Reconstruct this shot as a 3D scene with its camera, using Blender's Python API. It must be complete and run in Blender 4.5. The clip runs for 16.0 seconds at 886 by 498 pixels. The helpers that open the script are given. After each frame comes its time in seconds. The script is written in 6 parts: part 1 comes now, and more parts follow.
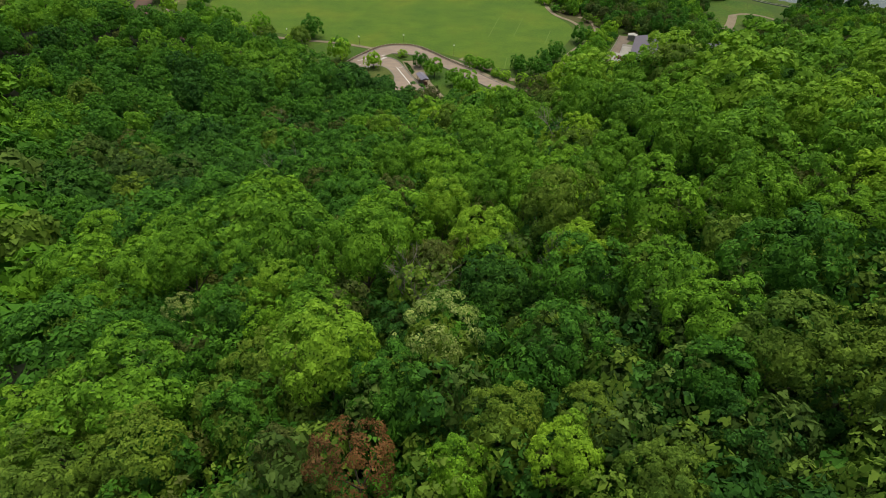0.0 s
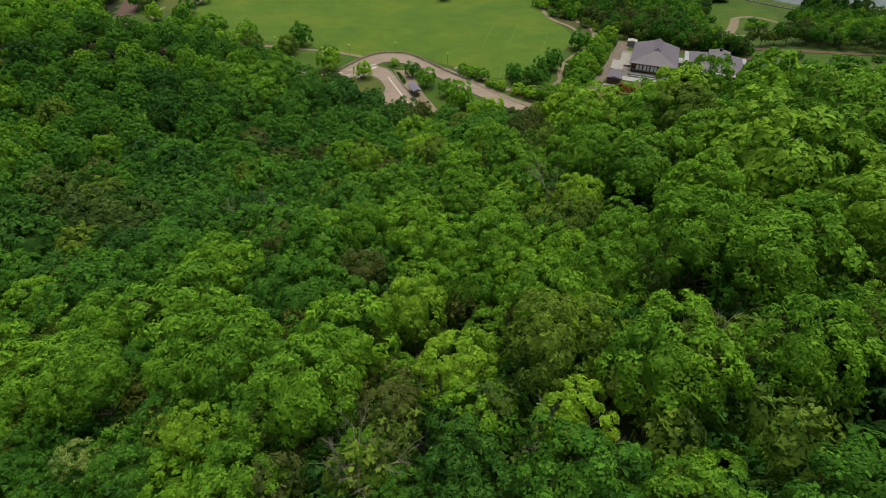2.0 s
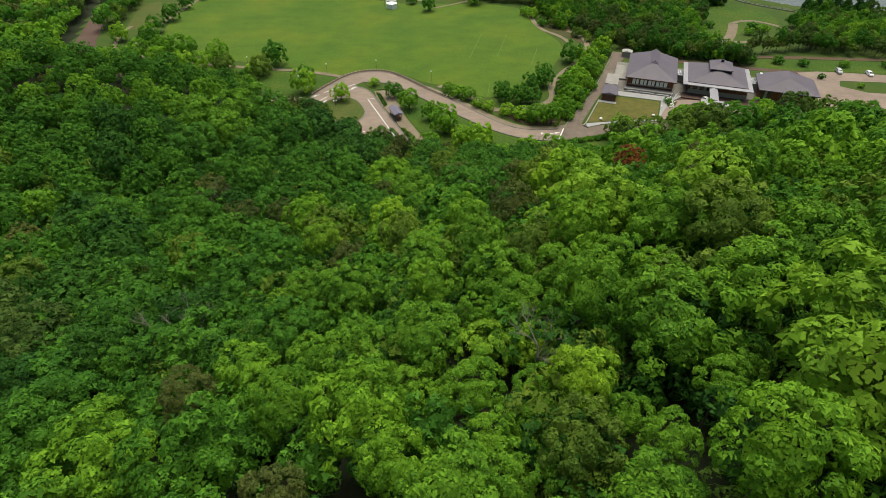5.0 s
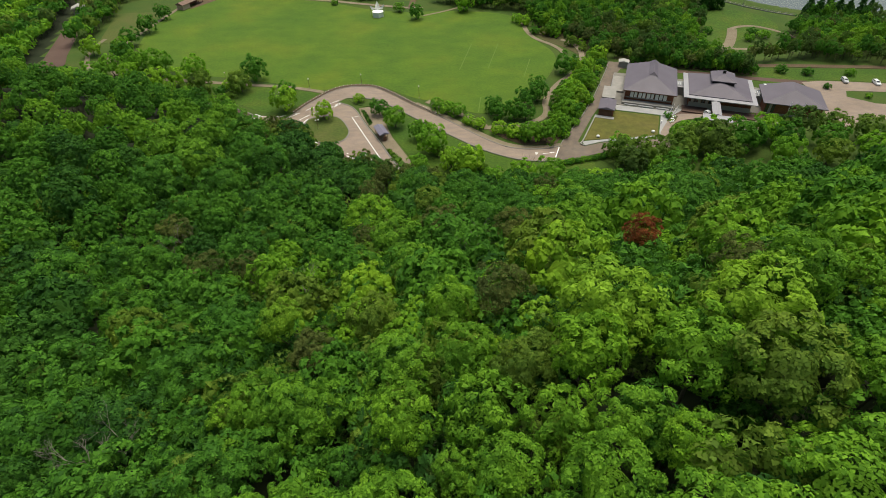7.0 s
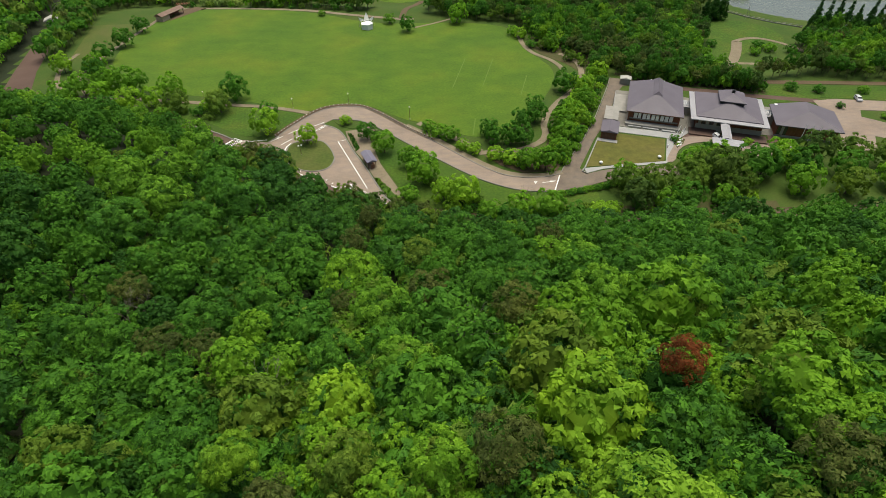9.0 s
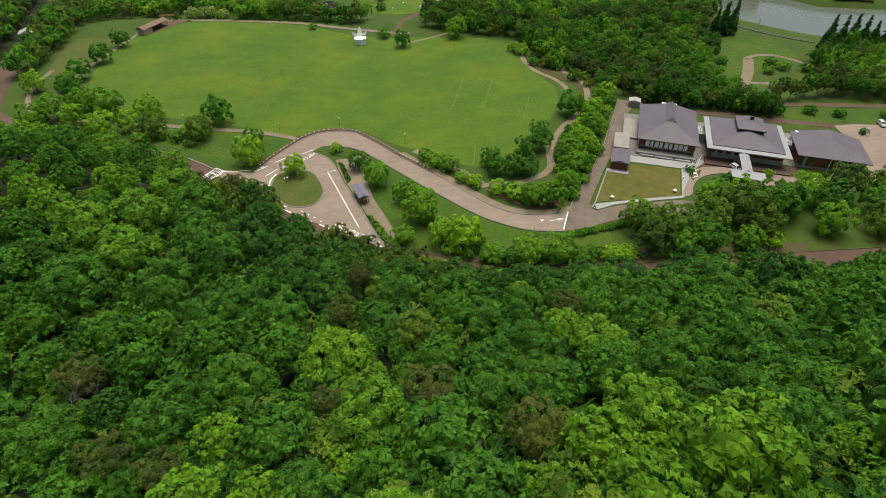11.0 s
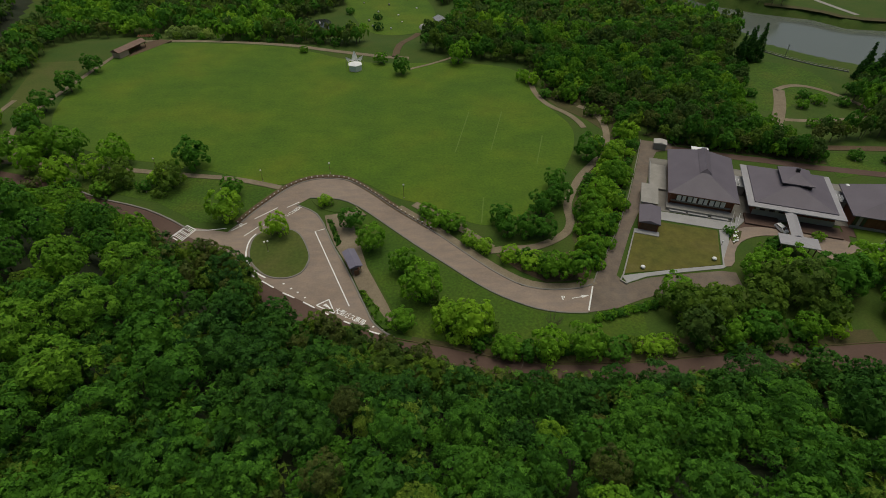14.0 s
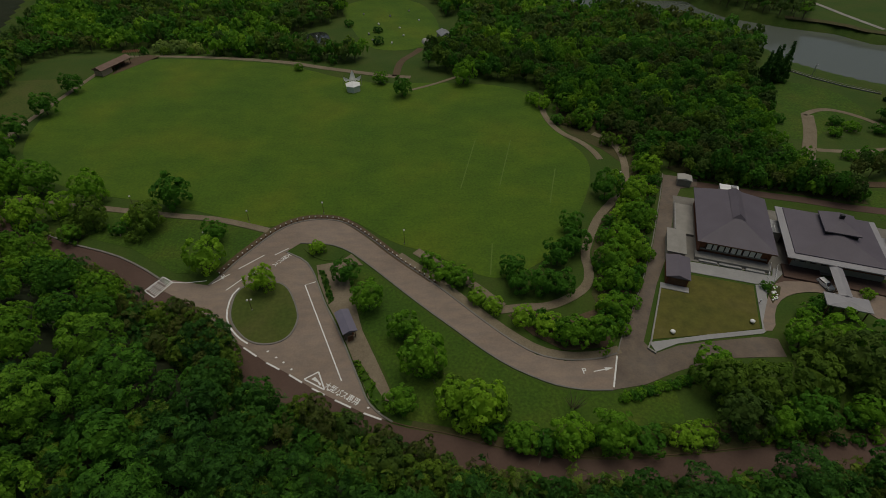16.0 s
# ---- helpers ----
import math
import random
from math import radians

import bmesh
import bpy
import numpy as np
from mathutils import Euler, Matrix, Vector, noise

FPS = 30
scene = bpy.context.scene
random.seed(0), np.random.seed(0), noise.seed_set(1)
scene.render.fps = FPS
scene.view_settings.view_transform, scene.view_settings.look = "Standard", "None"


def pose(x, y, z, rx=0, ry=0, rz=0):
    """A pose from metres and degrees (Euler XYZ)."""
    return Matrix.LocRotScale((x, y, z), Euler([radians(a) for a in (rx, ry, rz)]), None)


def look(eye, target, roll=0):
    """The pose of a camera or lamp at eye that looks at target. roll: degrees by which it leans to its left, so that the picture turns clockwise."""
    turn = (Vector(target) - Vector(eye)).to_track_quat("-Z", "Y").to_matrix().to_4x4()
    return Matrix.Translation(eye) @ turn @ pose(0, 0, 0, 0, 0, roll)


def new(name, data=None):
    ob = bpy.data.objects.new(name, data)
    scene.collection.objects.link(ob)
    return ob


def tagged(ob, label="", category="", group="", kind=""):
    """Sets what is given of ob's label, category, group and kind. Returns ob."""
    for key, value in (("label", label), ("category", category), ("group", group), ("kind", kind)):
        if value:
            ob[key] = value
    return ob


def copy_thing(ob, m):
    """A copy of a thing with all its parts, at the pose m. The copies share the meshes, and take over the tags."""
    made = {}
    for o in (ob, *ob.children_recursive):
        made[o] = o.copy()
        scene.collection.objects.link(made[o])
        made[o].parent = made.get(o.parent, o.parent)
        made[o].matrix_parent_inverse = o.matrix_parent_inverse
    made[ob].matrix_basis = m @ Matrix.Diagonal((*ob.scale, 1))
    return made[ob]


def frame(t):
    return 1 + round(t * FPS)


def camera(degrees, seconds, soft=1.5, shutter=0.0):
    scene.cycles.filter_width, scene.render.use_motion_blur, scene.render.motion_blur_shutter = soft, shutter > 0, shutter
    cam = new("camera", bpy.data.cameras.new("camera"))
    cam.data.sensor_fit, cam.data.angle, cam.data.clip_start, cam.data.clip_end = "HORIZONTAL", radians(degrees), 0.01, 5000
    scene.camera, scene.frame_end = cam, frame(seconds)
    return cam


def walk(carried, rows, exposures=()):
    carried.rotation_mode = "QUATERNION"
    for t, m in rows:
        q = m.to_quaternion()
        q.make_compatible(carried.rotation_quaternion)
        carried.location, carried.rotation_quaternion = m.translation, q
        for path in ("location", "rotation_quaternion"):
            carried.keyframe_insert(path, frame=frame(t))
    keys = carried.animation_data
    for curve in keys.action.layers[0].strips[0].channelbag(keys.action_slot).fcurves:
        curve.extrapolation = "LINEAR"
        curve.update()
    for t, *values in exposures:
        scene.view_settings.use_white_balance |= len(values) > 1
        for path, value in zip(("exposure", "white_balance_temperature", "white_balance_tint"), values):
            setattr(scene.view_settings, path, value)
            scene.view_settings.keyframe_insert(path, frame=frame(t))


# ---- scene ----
cam = camera(78.96, 16.0, 0.4)
EXPOSURES = [(0, 1.1, 7000, 3), (2, 1.04, 7000, 3), (3.5, 1.19, 7000, 3), (7, 1.21, 7000, 3), (9, 1.29, 7000, 3), (11.5, 1.22, 7000, 3), (12, 1.18, 7000, 3), (12.5, 0.93, 7000, 3), (13, 0.75, 7000, 3), (14, 0.22, 6980, 4), (14.5, 0.04, 6900, 4), (15, -0.12, 6900, 4), (16, -0.44, 6980, 5)]
PATH = [
    (0, (3.553, 27.376, 91.584), (0.442, 103.418, 26.715), 1.31),
    (0.5, (3.885, 30.113, 91.762), (0.806, 106.085, 26.810), 1.25),
    (1, (4.224, 32.892, 91.923), (1.181, 108.797, 26.891), 1.18),
    (1.5, (4.578, 35.753, 92.050), (1.577, 111.598, 26.947), 1.09),
    (2, (4.955, 38.738, 92.125), (2.005, 114.535, 26.963), 0.97),
    (2.5, (5.359, 41.874, 92.139), (2.472, 117.636, 26.933), 0.81),
    (3, (5.780, 45.125, 92.113), (2.972, 120.866, 26.879), 0.62),
    (3.5, (6.207, 48.441, 92.075), (3.495, 124.175, 26.830), 0.41),
    (4, (6.628, 51.773, 92.054), (4.029, 127.514, 26.812), 0.19),
    (4.5, (7.031, 55.087, 92.072), (4.568, 130.847, 26.846), -0.04),
    (5, (7.417, 58.424, 92.122), (5.112, 134.203, 26.912), -0.26),
    (5.5, (7.787, 61.840, 92.191), (5.665, 137.625, 26.983), -0.44),
    (6, (8.142, 65.391, 92.266), (6.231, 141.157, 27.030), -0.58),
    (6.5, (8.479, 69.120, 92.336), (6.805, 144.835, 27.034), -0.65),
    (7, (8.782, 73.011, 92.396), (7.362, 148.665, 27.016), -0.68),
    (7.5, (9.029, 77.036, 92.444), (7.869, 152.642, 27.005), -0.66),
    (8, (9.200, 81.163, 92.477), (8.293, 156.765, 27.029), -0.63),
    (8.5, (9.278, 85.369, 92.497), (8.609, 161.027, 27.110), -0.57),
    (9, (9.267, 89.656, 92.516), (8.822, 165.406, 27.234), -0.51),
    (9.5, (9.173, 94.030, 92.551), (8.943, 169.875, 27.378), -0.43),
    (10, (9.006, 98.499, 92.618), (8.983, 174.408, 27.519), -0.33),
    (10.5, (8.774, 103.066, 92.728), (8.952, 178.985, 27.641), -0.23),
    (11, (8.498, 107.717, 92.864), (8.863, 183.611, 27.748), -0.12),
    (11.5, (8.200, 112.433, 93.003), (8.728, 188.295, 27.853), -0.00),
    (12, (7.901, 117.195, 93.124), (8.560, 193.050, 27.965), 0.10),
    (12.5, (7.621, 121.993, 93.211), (8.371, 197.883, 28.095), 0.19),
    (13, (7.359, 126.841, 93.282), (8.164, 202.795, 28.240), 0.27),
    (13.5, (7.115, 131.765, 93.361), (7.942, 207.786, 28.399), 0.33),
    (14, (6.885, 136.786, 93.475), (7.708, 212.852, 28.566), 0.39),
    (14.5, (6.667, 141.919, 93.642), (7.465, 217.992, 28.740), 0.44),
    (15, (6.457, 147.143, 93.853), (7.214, 223.188, 28.918), 0.49),
    (15.5, (6.254, 152.427, 94.094), (6.958, 228.422, 29.099), 0.53),
    (16, (6.053, 157.741, 94.350), (6.700, 233.674, 29.282), 0.57),
]
walk(cam, [(t, look(eye, target, roll)) for t, eye, target, roll in PATH], EXPOSURES)

# ---- daylight: an overcast late-spring sky ----
world = bpy.data.worlds.new("overcast_sky")
scene.world = world
world.use_nodes = True
wn = world.node_tree
sky = wn.nodes.new("ShaderNodeTexSky")
sky.sky_type = "NISHITA"
sky.sun_disc = False
sky.sun_elevation, sky.sun_rotation = radians(76), radians(20)
sky.air_density, sky.dust_density, sky.ozone_density = 1.0, 4.0, 0.6
wn.nodes["Background"].inputs["Strength"].default_value = 0.05
wn.links.new(sky.outputs["Color"], wn.nodes["Background"].inputs["Color"])
sun_data = bpy.data.lights.new("sun", "SUN")
sun_data.energy, sun_data.angle, sun_data.color = 1.5, radians(50), (1.0, 0.97, 0.93)
sun = new("sun", sun_data)
sun.matrix_world = look((0, 0, 300), (-math.sin(radians(20)) * math.cos(radians(76)), -math.cos(radians(20)) * math.cos(radians(76)), 300 - math.sin(radians(76))))


# ---- materials ----
def nodes_of(name):
    mat = bpy.data.materials.new(name)
    mat.use_nodes = True
    return mat, mat.node_tree, mat.node_tree.nodes["Principled BSDF"]


def noise_node(tree, scale, detail=4, coords="Object"):
    tc = tree.nodes.new("ShaderNodeTexCoord")
    n = tree.nodes.new("ShaderNodeTexNoise")
    n.inputs["Scale"].default_value, n.inputs["Detail"].default_value = scale, detail
    tree.links.new(tc.outputs[coords], n.inputs["Vector"])
    return n


def ramp(tree, source, stops):
    r = tree.nodes.new("ShaderNodeValToRGB")
    while len(r.color_ramp.elements) < len(stops):
        r.color_ramp.elements.new(0.5)
    for el, (pos, col) in zip(r.color_ramp.elements, stops):
        el.position, el.color = pos, (*col, 1)
    tree.links.new(source, r.inputs["Fac"])
    return r


def mixed(tree, fac, a, b, blend="MIX"):
    m = tree.nodes.new("ShaderNodeMix")
    m.data_type, m.blend_type = "RGBA", blend
    for sock, v in ((m.inputs[0], fac), (m.inputs[6], a), (m.inputs[7], b)):
        if isinstance(v, bpy.types.NodeSocket):
            tree.links.new(v, sock)
        elif isinstance(v, tuple):
            sock.default_value = (*v, 1)
        else:
            sock.default_value = v
    return m.outputs[2]


def surface(name, tones, large=0.08, fine=2.5, rough=0.85, bump=0.15, metal=0.0, wear=0.35):
    """A matt surface that varies between tones at a large and a fine scale."""
    mat, tree, bsdf = nodes_of(name)
    big, small = noise_node(tree, large, 6), noise_node(tree, fine, 6)
    a, b, c = tones
    first = ramp(tree, big.outputs["Fac"], [(0.32, a), (0.52, b), (0.7, c)])
    second = ramp(tree, small.outputs["Fac"], [(0.3, tuple(v * (1 - wear) for v in b)), (0.72, tuple(min(1, v * (1 + wear)) for v in b))])
    tree.links.new(mixed(tree, 0.45, first.outputs["Color"], second.outputs["Color"]), bsdf.inputs["Base Color"])
    bsdf.inputs["Roughness"].default_value, bsdf.inputs["Metallic"].default_value = rough, metal
    bsdf.inputs["Specular IOR Level"].default_value = 0.3
    if bump:
        bn = tree.nodes.new("ShaderNodeBump")
        bn.inputs["Strength"].default_value, bn.inputs["Distance"].default_value = bump, 0.1
        tree.links.new(small.outputs["Fac"], bn.inputs["Height"])
        tree.links.new(bn.outputs["Normal"], bsdf.inputs["Normal"])
    return mat


def leaves(name, low, high, thin=0.3, full=0.6, grain=6.0, even=0.0, gain=1.0):
    """Foliage: every spray has a tone of its own and breaks up into single leaves; each tree has a slight cast. even draws the tones of the sprays together."""
    middle = [(a + b) / 2 for a, b in zip(low, high)]
    low, high = (tuple((c + (m - c) * even) * gain for c, m in zip(tone, middle)) for tone in (low, high))
    mat, tree, bsdf = nodes_of(name)
    geo, info = tree.nodes.new("ShaderNodeNewGeometry"), tree.nodes.new("ShaderNodeObjectInfo")
    tc, cells = tree.nodes.new("ShaderNodeTexCoord"), tree.nodes.new("ShaderNodeTexVoronoi")
    cells.inputs["Scale"].default_value = grain
    tree.links.new(tc.outputs["Object"], cells.inputs["Vector"])
    patch = noise_node(tree, 0.55, 2)
    soft = tree.nodes.new("ShaderNodeMix")
    soft.inputs[0].default_value = 0.3
    tree.links.new(geo.outputs["Random Per Island"], soft.inputs[2])
    tree.links.new(patch.outputs["Fac"], soft.inputs[3])
    tone = ramp(tree, soft.outputs[0], [(0.15, low), (0.85, high)])
    cast = ramp(tree, info.outputs["Random"], [(0.0, (0.82, 0.86, 0.84)), (0.5, (1.0, 1.0, 1.0)), (1.0, (1.18, 1.12, 0.95))])
    col = mixed(tree, 1.0, tone.outputs["Color"], cast.outputs["Color"], "MULTIPLY")
    stand = ramp(tree, noise_node(tree, 0.16, 1).outputs["Fac"], [(0.34, (0.76, 0.82, 0.85)), (0.66, (1.24, 1.16, 1.0))])
    col = mixed(tree, 1.0, col, stand.outputs["Color"], "MULTIPLY")
    tree.links.new(col, bsdf.inputs["Base Color"])
    bsdf.inputs["Roughness"].default_value, bsdf.inputs["Specular IOR Level"].default_value = 0.65, 0.1
    tr, mx = tree.nodes.new("ShaderNodeBsdfTranslucent"), tree.nodes.new("ShaderNodeMixShader")
    tree.links.new(col, tr.inputs["Color"])
    mx.inputs[0].default_value = thin
    out = tree.nodes["Material Output"]
    tree.links.new(bsdf.outputs[0], mx.inputs[1])
    tree.links.new(tr.outputs[0], mx.inputs[2])
    if full < 1:
        gap, clear, cut = tree.nodes.new("ShaderNodeMath"), tree.nodes.new("ShaderNodeBsdfTransparent"), tree.nodes.new("ShaderNodeMixShader")
        gap.operation = "GREATER_THAN"
        gap.inputs[1].default_value = full
        tree.links.new(cells.outputs["Distance"], gap.inputs[0])
        tree.links.new(gap.outputs[0], cut.inputs[0])
        tree.links.new(mx.outputs[0], cut.inputs[1])
        tree.links.new(clear.outputs[0], cut.inputs[2])
        tree.links.new(cut.outputs[0], out.inputs["Surface"])
    else:
        tree.links.new(mx.outputs[0], out.inputs["Surface"])
    return mat


TONES = {
    "light": ("fresh_green", (0.1, 0.21, 0.014), (0.235, 0.415, 0.038), 0.62),
    "bright": ("spring_green", (0.056, 0.152, 0.012), (0.166, 0.345, 0.03), 0.6),
    "mid": ("mid_green", (0.026, 0.09, 0.011), (0.088, 0.238, 0.026), 0.6),
    "dark": ("dark_green", (0.015, 0.056, 0.01), (0.056, 0.16, 0.024), 0.6),
    "olive": ("olive", (0.055, 0.11, 0.013), (0.145, 0.235, 0.034), 0.6),
    "pine": ("dull_needles", (0.034, 0.072, 0.015), (0.092, 0.158, 0.034), 0.6),
    "brown": ("withered_brown", (0.056, 0.077, 0.018), (0.118, 0.152, 0.04), 0.56),
    "red": ("dead_rust", (0.12, 0.034, 0.012), (0.27, 0.08, 0.028), 0.56),
    "rust": ("faded_rust_brown", (0.1, 0.054, 0.02), (0.2, 0.1, 0.04), 0.5),
    "pale": ("pale_blossom", (0.085, 0.18, 0.02), (0.36, 0.43, 0.14), 0.5),
}
LEAF = {hue: leaves("leaves_" + name, low, high, full=full, gain=1.1) for hue, (name, low, high, full) in TONES.items()}
WOOD_LEAF = {hue: leaves("wood_" + name, low, high, full=1.0, thin=0.33, even=0.42, gain=1.14) for hue, (name, low, high, full) in TONES.items()}
FAR_LEAF = {hue: leaves("clumps_" + name, low, high, full=1.0, thin=0.46, grain=2.2, even=0.65, gain=1.36) for hue, (name, low, high, full) in TONES.items()}
HUES = list(LEAF)
BARK = surface("bark", ((0.07, 0.055, 0.04), (0.11, 0.09, 0.07), (0.16, 0.14, 0.11)), 0.8, 9, 0.9, 0.5)
GRASS = surface("mown_grass", ((0.036, 0.098, 0.006), (0.069, 0.132, 0.007), (0.116, 0.15, 0.009)), 0.035, 0.9, 0.9, 0.25, wear=0.26)


def tread(mat, scale, stretch, amount):
    """Adds a band of streaky lighter and darker patches to a surface."""
    tree = mat.node_tree
    bsdf = tree.nodes["Principled BSDF"]
    old = bsdf.inputs["Base Color"].links[0].from_socket
    tc, mp, n = tree.nodes.new("ShaderNodeTexCoord"), tree.nodes.new("ShaderNodeMapping"), tree.nodes.new("ShaderNodeTexNoise")
    mp.inputs["Scale"].default_value = stretch
    mp.inputs["Rotation"].default_value = (0, 0, radians(-14))
    n.inputs["Scale"].default_value, n.inputs["Detail"].default_value = scale, 5
    tree.links.new(tc.outputs["Object"], mp.inputs["Vector"])
    tree.links.new(mp.outputs["Vector"], n.inputs["Vector"])
    lo, hi = 1 - amount, 1 + amount
    r = ramp(tree, n.outputs["Fac"], [(0.34, (lo, lo, lo)), (0.66, (hi, hi * 0.97, hi * 0.9))])
    tree.links.new(mixed(tree, 1.0, old, r.outputs["Color"], "MULTIPLY"), bsdf.inputs["Base Color"])


tread(GRASS, 0.16, (0.7, 1.1, 1), 0.1)
tread(GRASS, 1.6, (1, 1, 1), 0.14)
ROUGH_GRASS = surface("rough_grass", ((0.03, 0.074, 0.008), (0.048, 0.084, 0.01), (0.068, 0.086, 0.017)), 0.09, 1.6, 0.95, 0.3)
# dark soil, with the shade in the gaps between crowns put into its colour
SHADED_FLOOR = surface("shaded_forest_floor", ((0.011, 0.02, 0.006), (0.017, 0.024, 0.008), (0.03, 0.028, 0.013)), 0.06, 1.2, 0.95, 0.4)
ASPHALT = surface("worn_asphalt", ((0.2, 0.154, 0.126), (0.248, 0.196, 0.162), (0.285, 0.228, 0.19)), 0.09, 2.2, 0.9, 0.08, wear=0.16)
OLD_ASPHALT = surface("old_reddish_asphalt", ((0.074, 0.045, 0.034), (0.1, 0.062, 0.048), (0.125, 0.084, 0.066)), 0.07, 1.8, 0.9, 0.1, wear=0.15)
DRY_GRASS = surface("dry_rough_grass", ((0.05, 0.085, 0.012), (0.074, 0.094, 0.018), (0.095, 0.094, 0.028)), 0.12, 1.2, 0.95, 0.3)
POND_WATER, pt, pb = nodes_of("dark_pond_water")
pb.inputs["Base Color"].default_value = (0.03, 0.035, 0.032, 1)
pb.inputs["Roughness"].default_value = 0.04
UNDERSTORY = surface("leaf_litter_and_weeds", ((0.05, 0.065, 0.016), (0.07, 0.066, 0.024), (0.095, 0.068, 0.035)), 0.15, 1.6, 0.95, 0.3)
GRAVEL = surface("sandy_gravel", ((0.15, 0.12, 0.078), (0.2, 0.163, 0.11), (0.255, 0.21, 0.148)), 0.2, 2.6, 0.95, 0.2)
SOIL = surface("bare_soil", ((0.085, 0.06, 0.035), (0.11, 0.075, 0.045), (0.09, 0.085, 0.035)), 0.2, 2.0, 0.95, 0.3)
DRY_LAWN = surface("dry_lawn", ((0.085, 0.095, 0.018), (0.105, 0.1, 0.022), (0.15, 0.125, 0.05)), 0.1, 1.5, 0.95, 0.2, wear=0.2)
PARK_GRASS = surface("park_grass", ((0.03, 0.08, 0.007), (0.05, 0.1, 0.008), (0.082, 0.106, 0.013)), 0.08, 1.1, 0.95, 0.4, wear=0.34)
tread(PARK_GRASS, 1.5, (1, 1, 1), 0.25)
tread(DRY_LAWN, 0.35, (1, 1, 1), 0.16)
DRIVE_ASPHALT = surface("stained_drive_asphalt", ((0.115, 0.088, 0.07), (0.155, 0.125, 0.102), (0.19, 0.158, 0.132)), 0.12, 2.0, 0.9, 0.1, wear=0.18)
tread(DRIVE_ASPHALT, 0.4, (1, 1, 1), 0.12)
tread(ASPHALT, 0.5, (0.5, 1.2, 1), 0.1)
STONE_PAVING = surface("pale_stone_paving", ((0.26, 0.255, 0.25), (0.31, 0.305, 0.3), (0.37, 0.36, 0.35)), 0.25, 3, 0.85, 0.05, wear=0.12)
CONCRETE = surface("concrete", ((0.22, 0.21, 0.19), (0.28, 0.265, 0.24), (0.34, 0.32, 0.29)), 0.4, 4, 0.85, 0.05, wear=0.15)
KERB = surface("weathered_kerb", ((0.15, 0.14, 0.12), (0.195, 0.182, 0.16), (0.24, 0.225, 0.2)), 0.4, 4, 0.85, 0.05, wear=0.15)
WHITE_LINE = surface("road_paint", ((0.62, 0.62, 0.6), (0.74, 0.74, 0.72), (0.8, 0.8, 0.78)), 0.8, 5, 0.7, 0, wear=0.15)
WATER, wt, wb = nodes_of("river_water")
wb.inputs["Base Color"].default_value = (0.115, 0.13, 0.11, 1)
wb.inputs["Roughness"].default_value = 0.12
wv = noise_node(wt, 0.5, 5)
wbump = wt.nodes.new("ShaderNodeBump")
wbump.inputs["Strength"].default_value, wbump.inputs["Distance"].default_value = 0.12, 0.2
wt.links.new(wv.outputs["Fac"], wbump.inputs["Height"])
wt.links.new(wbump.outputs["Normal"], wb.inputs["Normal"])


# ---- the lie of the land ----
EDGE = np.array([(-257.8, 561.9), (-221, 454.9), (-194.2, 370.9), (-176.4, 314.5), (-167.8, 290.7), (-149.4, 276.1), (-118.5, 271.9), (-94.4, 262), (-78.8, 256.8), (-66.4, 247.6), (-52.1, 236.2), (-39.8, 228.1),
                 (-28.1, 219.6), (-18.2, 214.8), (-8.4, 210.4), (2.3, 206.9), (13.8, 204.9), (23.6, 203.2), (38.8, 202.6), (54.2, 203), (69.9, 204.3), (88.7, 206.2), (154.2, 211.1), (329.6, 227.9)])
HILL = ((82.15, 0, 0), (31.06, 1, 0), (-12.63, 0, 1), (9.2, 2, 0), (4.24, 1, 1), (-19.92, 0, 2), (-5.33, 2, 1), (-10.84, 1, 2), (4.74, 0, 3), (-3.37, 3, 0))
KNOLLS = ((30, 103, 4.3, 14), (-24, 139, -3.0, 20), (-78, 205, 3.6, 28), (48, 181, -2.1, 20), (-30, 193, 2.2, 14), (-42, 163, -1.4, 14), (-78, 181, 1.9, 14), (30, 109, 1.1, 14), (0, 91, -1.3, 14))
BANK = np.array([(20.9, 553.6), (60.9, 517.9), (77.4, 492.7), (108, 483.5), (137.1, 470.8), (157.7, 452.2), (168.1, 435.7), (174.7, 411.8), (187.3, 397.9), (201.4, 387.2), (244.7, 370.6), (344.3, 340.4)])
FAR_SIDE = np.array([(34.2, 628.9), (86.5, 574.6), (123.9, 538.5), (154.3, 511.3), (171.7, 482.8), (196.6, 466), (220.9, 455.6), (232.4, 440.4), (260, 435.3), (363.6, 400)])


def step(a, b, v):
    v = np.clip((v - a) / (b - a), 0, 1)
    return v * v * (3 - 2 * v)


def side(line, x, y):
    """The distance from a line of corners, positive on its right-hand side (seen along it)."""
    best, sign = np.full(np.shape(x), 1e9), np.ones(np.shape(x))
    for (ax, ay), (bx, by) in zip(line[:-1], line[1:]):
        ux, uy = bx - ax, by - ay
        t = np.clip(((x - ax) * ux + (y - ay) * uy) / (ux * ux + uy * uy), 0, 1)
        d = np.hypot(x - ax - t * ux, y - ay - t * uy)
        near = d < best
        best = np.where(near, d, best)
        sign = np.where(near, np.sign((x - ax) * uy - (y - ay) * ux), sign)
    return best * sign


def crown_level(x, y):
    """The height of the wood's roof on the hill."""
    cx, cy = np.clip(x, -150, 75) / 100, np.clip(y, 25, 235) / 100
    return sum(c * cx**a * cy**b for c, a, b in HILL) + sum(k * np.exp(-((x - p) ** 2 + (y - q) ** 2) / (2 * w * w)) for p, q, k, w in KNOLLS)


